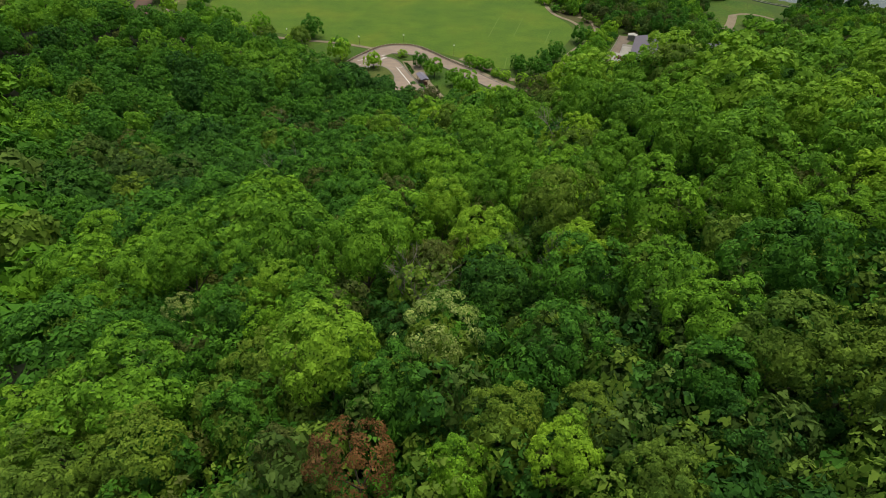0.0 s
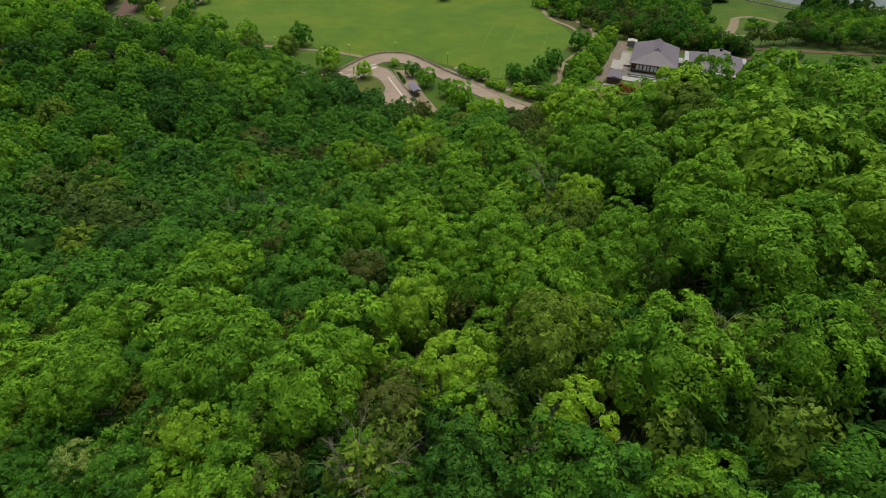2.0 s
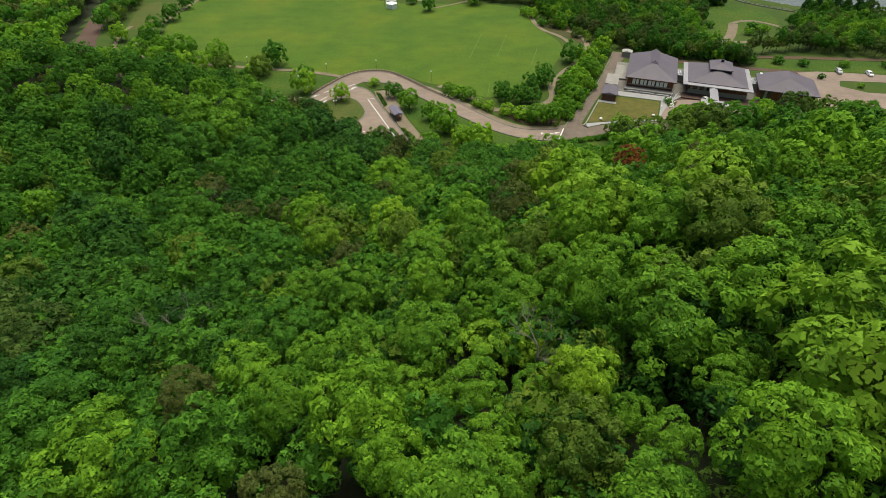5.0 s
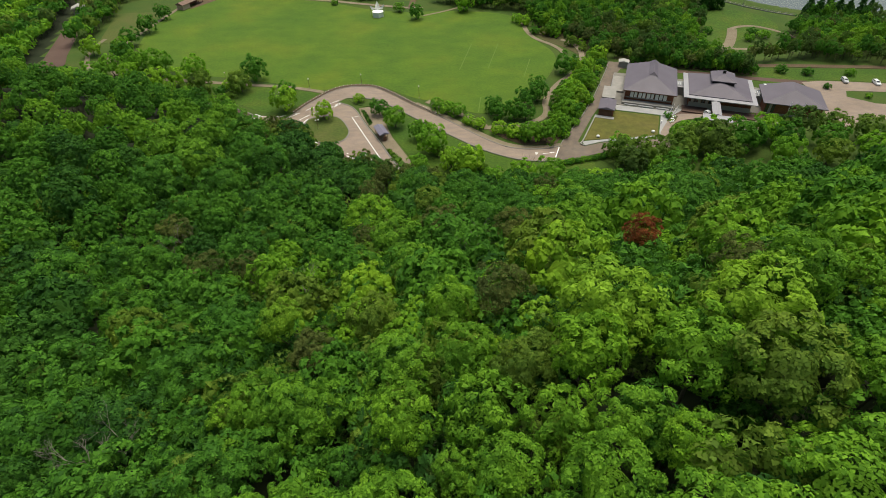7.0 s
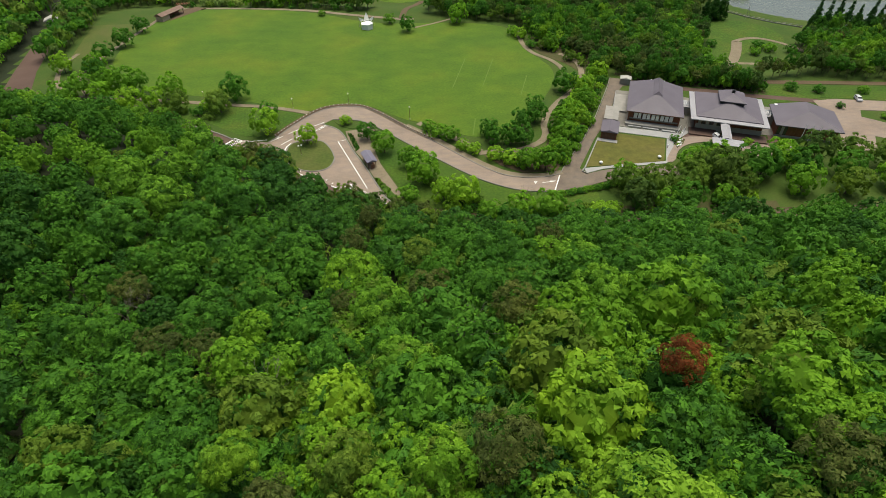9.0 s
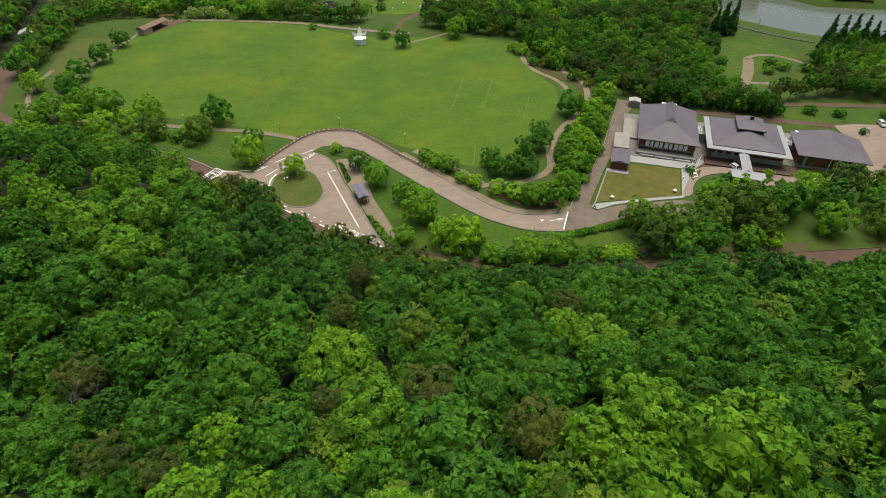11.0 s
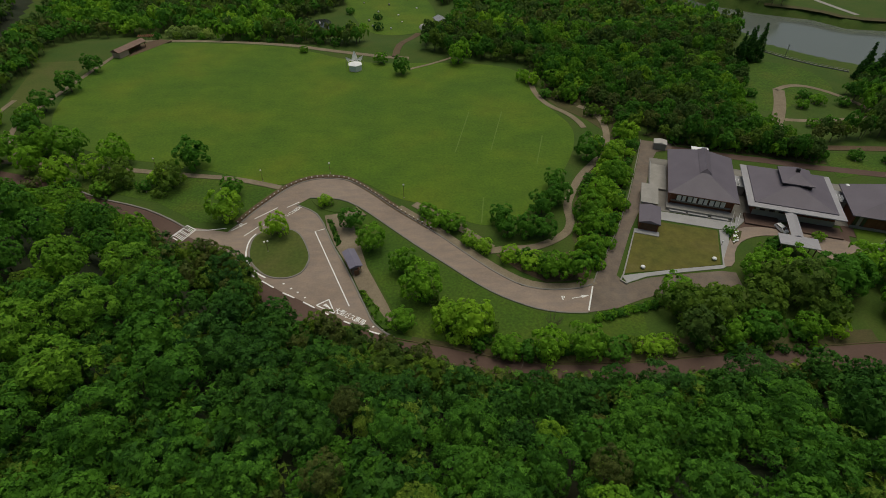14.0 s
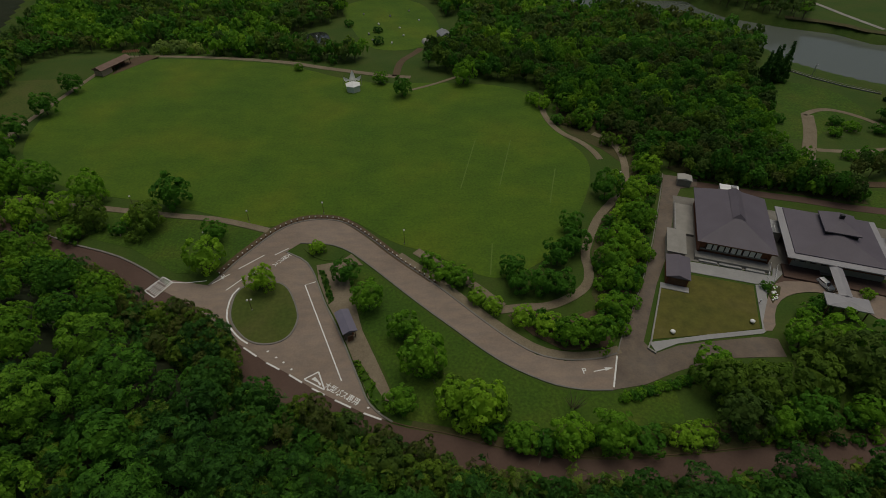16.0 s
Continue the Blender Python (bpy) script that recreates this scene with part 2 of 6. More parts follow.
def level(x, y):
    """The height of the ground."""
    x, y = np.asarray(x, float), np.asarray(y, float)
    d = side(EDGE, x, y)
    slope = 0.5 + 0.12 * step(-95, -60, x) - 0.34 * step(-120, -190, x)
    run = np.maximum(d - 2.5, 0)
    foot = slope * (run + 0.007 * run * run)
    top = crown_level(x, y) - 9.0
    k = 6.0
    h = np.clip(0.5 + 0.5 * (top - foot) / k, 0, 1)
    hill = np.where(d > 2.5, np.maximum(top * (1 - h) + foot * h - k * h * (1 - h), 0), 0)
    drop = -3.0 * np.maximum(step(394, 420, y), step(105, 135, x) * step(303, 337, y))
    bank = side(BANK, x, y)
    river = -5.5 * step(3, -5, bank) + 6.5 * step(3, -6, side(FAR_SIDE, x, y))
    return hill + (drop + river) * (d < 0)


def level_at(x, y):
    return float(level(np.array([x]), np.array([y]))[0])


def mesh_from(name, verts, faces, mats, smooth=False):
    me = bpy.data.meshes.new(name)
    me.from_pydata([tuple(v) for v in verts], [], [tuple(f) for f in faces])
    for m in mats if isinstance(mats, (list, tuple)) else [mats]:
        me.materials.append(m)
    if smooth:
        me.shade_smooth()
    me.update()
    return me


def part(name, bm, material, parent=None, label=""):
    """Links a bmesh as one mesh object, under a thing or a part."""
    me = bpy.data.meshes.new(name)
    bm.to_mesh(me)
    bm.free()
    for m in material if isinstance(material, (list, tuple)) else [material]:
        me.materials.append(m)
    ob = new(name, me)
    if parent:
        ob.parent = parent
    if label:
        ob["label"] = label
    return ob


def holder(name, m=None):
    ob = new(name)
    ob.empty_display_size = 0.5
    if m:
        ob.matrix_world = m
    return ob


def axis(spans):
    return np.concatenate([np.arange(a, b, s) for a, b, s in spans])


gx = axis([(-3000, -600, 400), (-600, -260, 40), (-260, 260, 3.25), (260, 600, 40), (600, 3001, 400)])
gy = axis([(-3000, -400, 400), (-400, -60, 30), (-60, 500, 3.25), (500, 900, 40), (900, 3301, 400)])
GX, GY = np.meshgrid(gx, gy)
GZ = level(GX, GY)
nx, ny = len(gx), len(gy)
gverts = np.stack([GX.ravel(), GY.ravel(), GZ.ravel()], 1)
idx = np.arange(nx * ny).reshape(ny, nx)
gfaces = np.stack([idx[:-1, :-1].ravel(), idx[:-1, 1:].ravel(), idx[1:, 1:].ravel(), idx[1:, :-1].ravel()], 1)
gm = mesh_from("ground", gverts, gfaces, [ROUGH_GRASS, SHADED_FLOOR], True)
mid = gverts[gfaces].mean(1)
# faces of the wooded ground take the floor tone with shade in it
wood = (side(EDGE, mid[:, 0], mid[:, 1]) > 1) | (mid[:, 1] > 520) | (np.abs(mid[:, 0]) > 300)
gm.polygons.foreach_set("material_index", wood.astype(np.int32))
tagged(new("ground", gm), "rough grass and leaf-strewn forest floor, coloured dark as in tree shade, of a park below a hill", "ground", kind="structure")


def inside(poly, x, y):
    poly = np.asarray(poly, float)
    hit = np.zeros(np.shape(x), bool)
    for (ax, ay), (bx, by) in zip(poly, np.roll(poly, -1, 0)):
        hit ^= ((ay > y) != (by > y)) & (x < (bx - ax) * (y - ay) / (by - ay + 1e-12) + ax)
    return hit


def rounded(points, closed=True, rounds=2):
    """Corner cutting, for the soft outlines of paths and lawns."""
    p = [Vector(q) for q in points]
    for _ in range(rounds):
        out = []
        pairs = list(zip(p, p[1:] + p[:1])) if closed else list(zip(p, p[1:]))
        for a, b in pairs:
            out += [a.lerp(b, 0.25), a.lerp(b, 0.75)]
        p = out if closed else [p[0]] + out + [p[-1]]
    return [tuple(q) for q in p]


def ribbon(points, width, rounds=2):
    """The outline of a strip of that width along a line."""
    c = [Vector(p) for p in rounded(points, False, rounds)]
    left, right = [], []
    for i, p in enumerate(c):
        t = (c[min(i + 1, len(c) - 1)] - c[max(i - 1, 0)]).normalized()
        n = Vector((-t.y, t.x)) * (width / 2)
        left.append(p + n), right.append(p - n)
    return [tuple(p) for p in left], [tuple(p) for p in right]


def slab(name, outline, material, top, thick=0.3, base=None):
    """A flat sheet with an edge, cut to an outline; it lies on the ground at base."""
    bm = bmesh.new()
    z = base if base is not None else level_at(*np.mean(outline, 0))
    ring = [bm.verts.new((x, y, z + top)) for x, y in outline]
    low = [bm.verts.new((x, y, z + top - thick)) for x, y in outline]
    edges = [bm.edges.new((a, b)) for a, b in zip(ring, ring[1:] + ring[:1])]
    bmesh.ops.triangle_fill(bm, use_beauty=True, edges=edges)
    for a, b, c, d in zip(ring, ring[1:] + ring[:1], low[1:] + low[:1], low):
        bm.faces.new((a, d, c, b))
    for f in bm.faces:
        if len(f.verts) == 3 and f.normal.z < 0:
            f.normal_flip()
    return part(name, bm, material)


def strip(name, points, width, material, top, rounds=2, thick=0.25, drape=True):
    """A path: a strip along a line, laid on the ground."""
    left, right = ribbon(points, width, rounds)
    verts, faces = [], []
    for (lx, ly), (rx, ry) in zip(left, right):
        zl = zr = level_at((lx + rx) / 2, (ly + ry) / 2) if drape else 0
        verts += [(lx, ly, zl + top), (rx, ry, zr + top), (rx, ry, zr + top - thick), (lx, ly, zl + top - thick)]
    for i in range(len(left) - 1):
        a, b = 4 * i, 4 * i + 4
        faces += [(a, a + 1, b + 1, b), (a + 1, a + 2, b + 2, b + 1), (a, b, b + 3, a + 3)]
    return new(name, mesh_from(name, verts, faces, material))


# ---- field, roads and paths ----
FIELD = [(-143.1, 387.4), (-143.4, 349.7), (-139.2, 325.6), (-129.9, 308.8), (-106.9, 293.8), (-73.4, 287.6), (-49.5, 278.7), (-41, 276.4), (-33.9, 281.2), (-27.4, 283.4), (-19.3, 281), (-6, 269.6), (3.4, 266.7), (18.8, 255.2), (28.3, 259),
         (39, 268.2), (46.2, 282.6), (53.8, 300), (56.3, 315.2), (50.5, 328.7), (45.6, 341.6), (43.8, 356.4), (39.7, 371.3), (10.5, 376.6), (-25.3, 373.1), (-62.2, 394.2), (-89.5, 398.2), (-127.4, 400.5)]
tagged(slab("field", rounded(FIELD), GRASS, 0.05), "wide mown bright green grass field, flat and faintly mottled", "field", kind="structure")
LOOP_OUT = [(-51.3, 253.4), (-49.4, 256.7), (-46.7, 262.7), (-43.7, 267.9), (-40.4, 273.6), (-36.6, 277.8), (-32.2, 280), (-27.5, 280.6), (-22.5, 279.9), (-19, 277.9), (-12, 271.3), (-5.5, 264.1),
            (5, 254.3), (15.7, 242.7), (21.8, 236.6), (27.5, 232.2), (33.5, 230.6), (40.9, 231), (45.3, 232.6)]
LOOP_IN = [(42.1, 223.2), (36.9, 223.1), (31.2, 224.1), (26.8, 226), (21.1, 229.2), (15.3, 234), (9.1, 240), (2.4, 246.3), (-4.8, 253.6), (-12.7, 261.8), (-18.5, 267.2), (-24.1, 269.8), (-31.8, 269.9),
           (-34.9, 266.3), (-29, 262.9), (-26.1, 258.4), (-24.6, 254.8), (-21.3, 247.1), (-18.3, 241.6), (-14.9, 234.6), (-12.4, 229), (-10, 223.8), (-8.5, 220.3), (-5.9, 217.5), (-3, 215.6)]
LOOP_FRONT = [(-9.4, 217.9), (-15.5, 220.9), (-20.6, 223.7), (-26, 227.1), (-31.6, 230.2), (-37.7, 234.4), (-43.1, 237.9), (-53.1, 246.7), (-62.4, 251.8), (-61, 255.3)]
tagged(slab("loop_road", LOOP_OUT + LOOP_IN + LOOP_FRONT, ASPHALT, 0.09, base=0), "pale worn asphalt loop road with a bus bay", "road", kind="structure")
MAIN_FAR = [(-185.8, 370.9), (-166.9, 315.6), (-158.9, 298), (-144.8, 287.9), (-120, 281), (-109.7, 277), (-95.4, 269.4), (-80.3, 264.8), (-70.8, 259.8), (-62.6, 254.2), (-43.3, 239.7), (-37.9, 236.2), (-31.7, 231.9), (-26.1, 228.6), (-20.7, 225.2),
            (-15.6, 222.2), (-9.4, 218.5), (-3, 215.2), (0.9, 214.1), (8.7, 212.7), (19.3, 209.5), (29.7, 208.1), (40.2, 207.9), (51, 208.6), (62, 209.8), (73.1, 210.9), (92.1, 212.8), (175.7, 219.1), (308.6, 232.9)]
MAIN_NEAR = [(x, y + 0.2) for x, y in EDGE.tolist()[2:-1]] + [(306, 225.5)]
tagged(slab("main_road", MAIN_FAR + MAIN_NEAR[::-1], OLD_ASPHALT, 0.06, base=0), "old reddish-brown asphalt road along the foot of the hill", "road", kind="structure")
DRIVE = [(42.1, 223.2), (45.3, 232.6), (47, 235.9), (57.3, 254.7), (64.7, 270.6), (74.1, 294), (78.3, 305.3), (88.2, 302.7), (86.7, 298.6), (81.1, 297.3), (76.6, 289.6), (68.3, 268.3), (60.8, 254.8), (52.1, 236), (53.7, 232.7),
         (59.4, 234.9), (67.5, 236.2), (79.5, 237.6), (82.9, 236.9), (82.5, 231.9), (68.6, 231.5), (57, 227.9), (49.4, 224.6)]
tagged(slab("driveway", DRIVE, DRIVE_ASPHALT, 0.085, base=0), "grey-brown asphalt driveway beside the buildings", "road", kind="structure")


# ---- trees ----
def leaf_cloud(rng, centres, radii, count, size, up=0.15, three=False, heart=None):
    """Leaf sprays laid over the outer skin of clumps, bent and four-cornered or small and three-cornered: verts and faces."""
    k = len(centres)
    share = radii**2
    own = rng.choice(k, count, p=share / share.sum())
    core = centres.mean(0) if heart is None else np.asarray(heart, float)
    out = centres - core
    out /= np.linalg.norm(out, axis=1)[:, None] + 0.01
    d = rng.normal(size=(count, 3))
    d /= np.linalg.norm(d, axis=1)[:, None]
    d += out[own] * 0.9 + np.array([0, 0, 0.35])
    d /= np.linalg.norm(d, axis=1)[:, None]
    p = centres[own] + d * (radii[own] * rng.uniform(0.8, 1.1, count))[:, None]
    n = d + np.array([0, 0, up]) + rng.normal(size=(count, 3)) * 0.28
    n /= np.linalg.norm(n, axis=1)[:, None]
    a = np.cross(n, rng.normal(size=(count, 3)))
    a /= np.linalg.norm(a, axis=1)[:, None]
    b = np.cross(n, a)
    s = size * rng.uniform(0.65, 1.3, count)[:, None]
    if three:
        v = np.stack([p + a * s * 0.75, p - a * s * 0.45 + b * s * 0.65, p - a * s * 0.45 - b * s * 0.65], 1).reshape(-1, 3)
        f = np.arange(3 * count).reshape(-1, 3)
        return v, np.concatenate([f, f[:, 2:]], 1)
    tip, wide, fold = a * s * 0.75, b * s * 0.5, n * s * 0.16
    v = np.stack([p - tip, p + wide + fold, p + tip - fold, p - wide + fold], 1).reshape(-1, 3)
    f = np.arange(4 * count).reshape(-1, 4)
    return v, f


def crown_shape(seed, r, h, clumps, sprays, size, kind="round", three=True, low=-0.3):
    """A domed crown of leafy clumps round a dense heart; its foot is at z = 0."""
    rng = np.random.default_rng(seed)
    k = np.arange(clumps) + 0.5
    z = 1 - (1 - low) * k / clumps
    ang = k * 2.39996 + seed
    d = np.stack([np.cos(ang) * np.sqrt(1 - z * z), np.sin(ang) * np.sqrt(1 - z * z), z], 1) + rng.normal(size=(clumps, 3)) * 0.8 / math.sqrt(clumps)
    d /= np.linalg.norm(d, axis=1)[:, None]
    bulge = 1 + (0.14 if clumps < 70 else 0.06) * np.sin(3 * np.arctan2(d[:, 1], d[:, 0]) + seed) + 0.1 * np.sin(5 * d[:, 0] + 4 * d[:, 1] + 2 * seed) + rng.normal(size=len(d)) * 0.09
    if kind == "cone":
        z = rng.uniform(0, 1, len(d)) ** 1.4
        ang = rng.uniform(0, 2 * np.pi, len(d))
        wide = r * (1.02 - z) * rng.uniform(0.7, 1.0, len(d))
        c = np.stack([np.cos(ang) * wide, np.sin(ang) * wide, z * h], 1)
        rad = r * (0.16 + 0.2 * (1 - z)) * rng.uniform(0.8, 1.2, len(d))
        heart = (0.45 * r, 0.5 * h, 0.42 * h)
    else:
        c = d * bulge[:, None] * np.array([0.78 * r, 0.78 * r, 0.42 * h]) + np.array([0, 0, 0.46 * h])
        rad = r * rng.uniform(0.7, 1.4, len(d)) * (1.36 if kind == "round" else 1.2) / math.sqrt(clumps)
        heart = (0.52 * r, 0.25 * h, 0.4 * h) if kind == "round" else (0.2 * r, 0.12 * h, 0.4 * h)
    v, f = leaf_cloud(rng, c, rad, sprays, size, three=three, heart=(0, 0, 0.4 * h))
    hv, hf = [], []
    rings, seg = (0.55, 0.2, -0.25), 7
    hv.append((0, 0, heart[2] + heart[1]))
    for k, q in enumerate(rings):
        w = math.sqrt(1 - q * q) * heart[0]
        for j in range(seg):
            a = 2 * math.pi * (j + 0.5 * (k % 2)) / seg
            w2 = w * rng.uniform(0.8, 1.15)
            hv.append((w2 * math.cos(a), w2 * math.sin(a), heart[2] + q * heart[1]))
    hv.append((0, 0, heart[2] - heart[1] * 0.6))
    for j in range(seg):
        n = (j + 1) % seg
        hf.append((0, 1 + j, 1 + n, 1 + n))
        for k in range(2):
            o = 1 + k * seg
            hf.append((o + j, o + seg + j, o + seg + n, o + n))
        o = 1 + 2 * seg
        hf.append((o + j, 1 + 3 * seg, o + n, o + n))
    hv, hf = np.array(hv), np.array(hf) + len(v)
    return np.concatenate([v, hv]), np.concatenate([f, hf])


def faces_of(f):
    return [tuple(q[:3]) if q[2] == q[3] else tuple(q) for q in f.tolist()]


def trunk_mesh(name, h, r, seed):
    """A tapered, slightly bent trunk that forks into four limbs."""
    rng = random.Random(seed)
    verts, faces = [], []

    def limb(p, q, ra, rb, n=6):
        o = len(verts)
        ax = (q - p).normalized()
        side_v = ax.orthogonal().normalized()
        for pt, rr in ((p, ra), ((p + q) / 2 + Vector((rng.uniform(-1, 1), rng.uniform(-1, 1), 0)) * ra, (ra + rb) / 2), (q, rb)):
            for j in range(n):
                verts.append(pt + (Matrix.Rotation(2 * math.pi * j / n, 3, ax) @ side_v) * rr)
        for k in range(2):
            for j in range(n):
                faces.append((o + k * n + j, o + k * n + (j + 1) % n, o + (k + 1) * n + (j + 1) % n, o + (k + 1) * n + j))

    fork = Vector((rng.uniform(-0.3, 0.3), rng.uniform(-0.3, 0.3), h * 0.55))
    limb(Vector((0, 0, -0.6)), fork, r, r * 0.65)
    for k in range(4):
        a = k * 1.57 + rng.uniform(-0.4, 0.4)
        limb(fork, fork + Vector((math.cos(a) * h * 0.25, math.sin(a) * h * 0.25, h * rng.uniform(0.25, 0.4))), r * 0.55, r * 0.15, 5)
    return mesh_from(name, verts, faces, BARK, True)


TRUNKS = [trunk_mesh("trunk", 8.0, 0.2, k) for k in range(3)]


def crown_mesh(seed, r, h, clumps, sprays, size, hue, kind="round", palette=LEAF):
    v, f = crown_shape(seed, r, h, clumps, sprays, size, kind, low=-0.3 if palette is LEAF else -0.55)
    return mesh_from("crown", v, faces_of(f), palette[hue])


CROWNS = {}


def crown_for(grade, hue, n):
    """Crowns of one size class and hue, built once and shared."""
    key = (grade, hue, n)
    if key not in CROWNS:
        r, h, clumps, sprays, size, kind = {
            "finest": (3.6, 6.4, 64, 4500, 0.237, "round"),
            "fine": (3.6, 6.4, 60, 2900, 0.296, "round"),
            "full": (3.6, 6.4, 58, 1800, 0.37, "round"),
            "park": (3.6, 6.0, 40, 1000, 0.44, "round"),
            "bush": (1.5, 1.8, 22, 380, 0.28, "round"),
            "sparse": (3.6, 6.2, 34, 2400, 0.26, "sparse"),
            "cone": (1.7, 9.0, 110, 2000, 0.42, "cone"),
        }[grade]
        CROWNS[key] = crown_mesh(11 + 7 * n + 31 * HUES.index(hue), r, h, clumps, sprays, size, hue, kind, FAR_LEAF if grade in ("park", "bush") else LEAF)
    return CROWNS[key]


WORDS = {"light": "fresh yellow-green", "bright": "bright spring-green", "mid": "leafy mid-green", "dark": "dense dark green", "olive": "olive-green, finely twigged", "pine": "dull dark-needled",
         "brown": "half-withered brownish", "red": "dead rust-red", "rust": "faded rust-brown", "pale": "pale whitish-green blossoming"}


def tree(x, y, r, hue, grade="full", lift=None, turn=None, name=None, place="on the wooded hillside", category="tree", group="", squash=1.0):
    """A tree that stands on the ground at x, y with a crown of radius r."""
    rng = random.Random(round(x * 131 + y * 977))
    z = level_at(x, y)
    base = {"bush": 1.5, "cone": 1.7}.get(grade, 3.6)
    k = r / base
    name = name or ("shrub" if grade == "bush" or r < 2.4 else "tree")
    root = holder(name, pose(x, y, z, 0, 0, turn if turn is not None else rng.uniform(0, 360)))
    crown = new("crown", crown_for(grade, hue, rng.randrange(3)))
    crown.parent = root
    stem = {"bush": 0.15, "cone": 0.8}.get(grade, 5.2 * k if lift is None else lift)
    crown.matrix_basis = Matrix.LocRotScale((0, 0, stem), None, (k, k, k * squash))
    trunk = new("trunk", TRUNKS[rng.randrange(3)])
    trunk.parent = root
    tall = (stem + 2.4 * k) / 7.0 if grade != "bush" else 0.12
    trunk.matrix_basis = Matrix.LocRotScale((0, 0, 0), None, (max(k, 0.25), max(k, 0.25), tall))
    kind_word = {"bush": "shrub"}.get(grade, "conifer" if hue == "pine" or grade == "cone" else "shrubby young tree" if r < 2.4 else "broadleaf tree")
    if hue == "pine" and grade != "cone":
        kind_word = "pine"
    return tagged(root, f"{WORDS[hue]} {kind_word} {place}", category, group)


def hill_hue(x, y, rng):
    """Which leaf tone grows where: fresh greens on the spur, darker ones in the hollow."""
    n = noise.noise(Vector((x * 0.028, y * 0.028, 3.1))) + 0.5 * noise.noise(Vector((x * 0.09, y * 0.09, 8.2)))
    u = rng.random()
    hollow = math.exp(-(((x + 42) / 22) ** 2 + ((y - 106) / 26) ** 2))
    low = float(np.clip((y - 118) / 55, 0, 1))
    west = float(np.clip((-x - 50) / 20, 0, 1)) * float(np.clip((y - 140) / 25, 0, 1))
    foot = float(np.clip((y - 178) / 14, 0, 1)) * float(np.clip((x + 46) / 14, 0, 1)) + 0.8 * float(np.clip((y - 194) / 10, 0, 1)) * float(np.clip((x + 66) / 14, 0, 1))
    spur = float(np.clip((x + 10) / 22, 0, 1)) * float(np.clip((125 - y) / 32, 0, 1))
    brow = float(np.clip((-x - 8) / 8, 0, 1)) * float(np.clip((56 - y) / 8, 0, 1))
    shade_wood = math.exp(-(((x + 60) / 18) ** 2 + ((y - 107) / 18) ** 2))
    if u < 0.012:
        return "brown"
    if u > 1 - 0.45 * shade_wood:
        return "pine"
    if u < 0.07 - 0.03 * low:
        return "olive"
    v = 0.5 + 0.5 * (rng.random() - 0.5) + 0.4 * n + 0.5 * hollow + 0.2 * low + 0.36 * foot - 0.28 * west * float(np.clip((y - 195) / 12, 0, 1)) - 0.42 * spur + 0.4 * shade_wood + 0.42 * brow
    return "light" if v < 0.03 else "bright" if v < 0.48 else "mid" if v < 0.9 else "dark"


rng = random.Random(7)
spots = []


def crown_stem(r):
    """How high the crown of a hillside tree begins: all crowns end at about one height."""
    return max(1.0, 10.3 - 1.85 * r) if r > 2.6 else 3.6


def marked(hue, x, y, r):
    """A tree of the hillside that stands out by its colour or size."""
    spots.append((x, y, r))
    grade = "sparse" if hue in ("pale", "rust") else "finest" if y < 62 else "fine" if y < 92 else "full"
    tree(x, y, r, hue, grade, lift=crown_stem(r) + {"dark": -1.2, "red": 2.2, "light": 1.0, "rust": 0.9, "pale": 0.8}.get(hue, 0.0), group="hillside trees", squash=1.0 if r > 3 else 1.2)


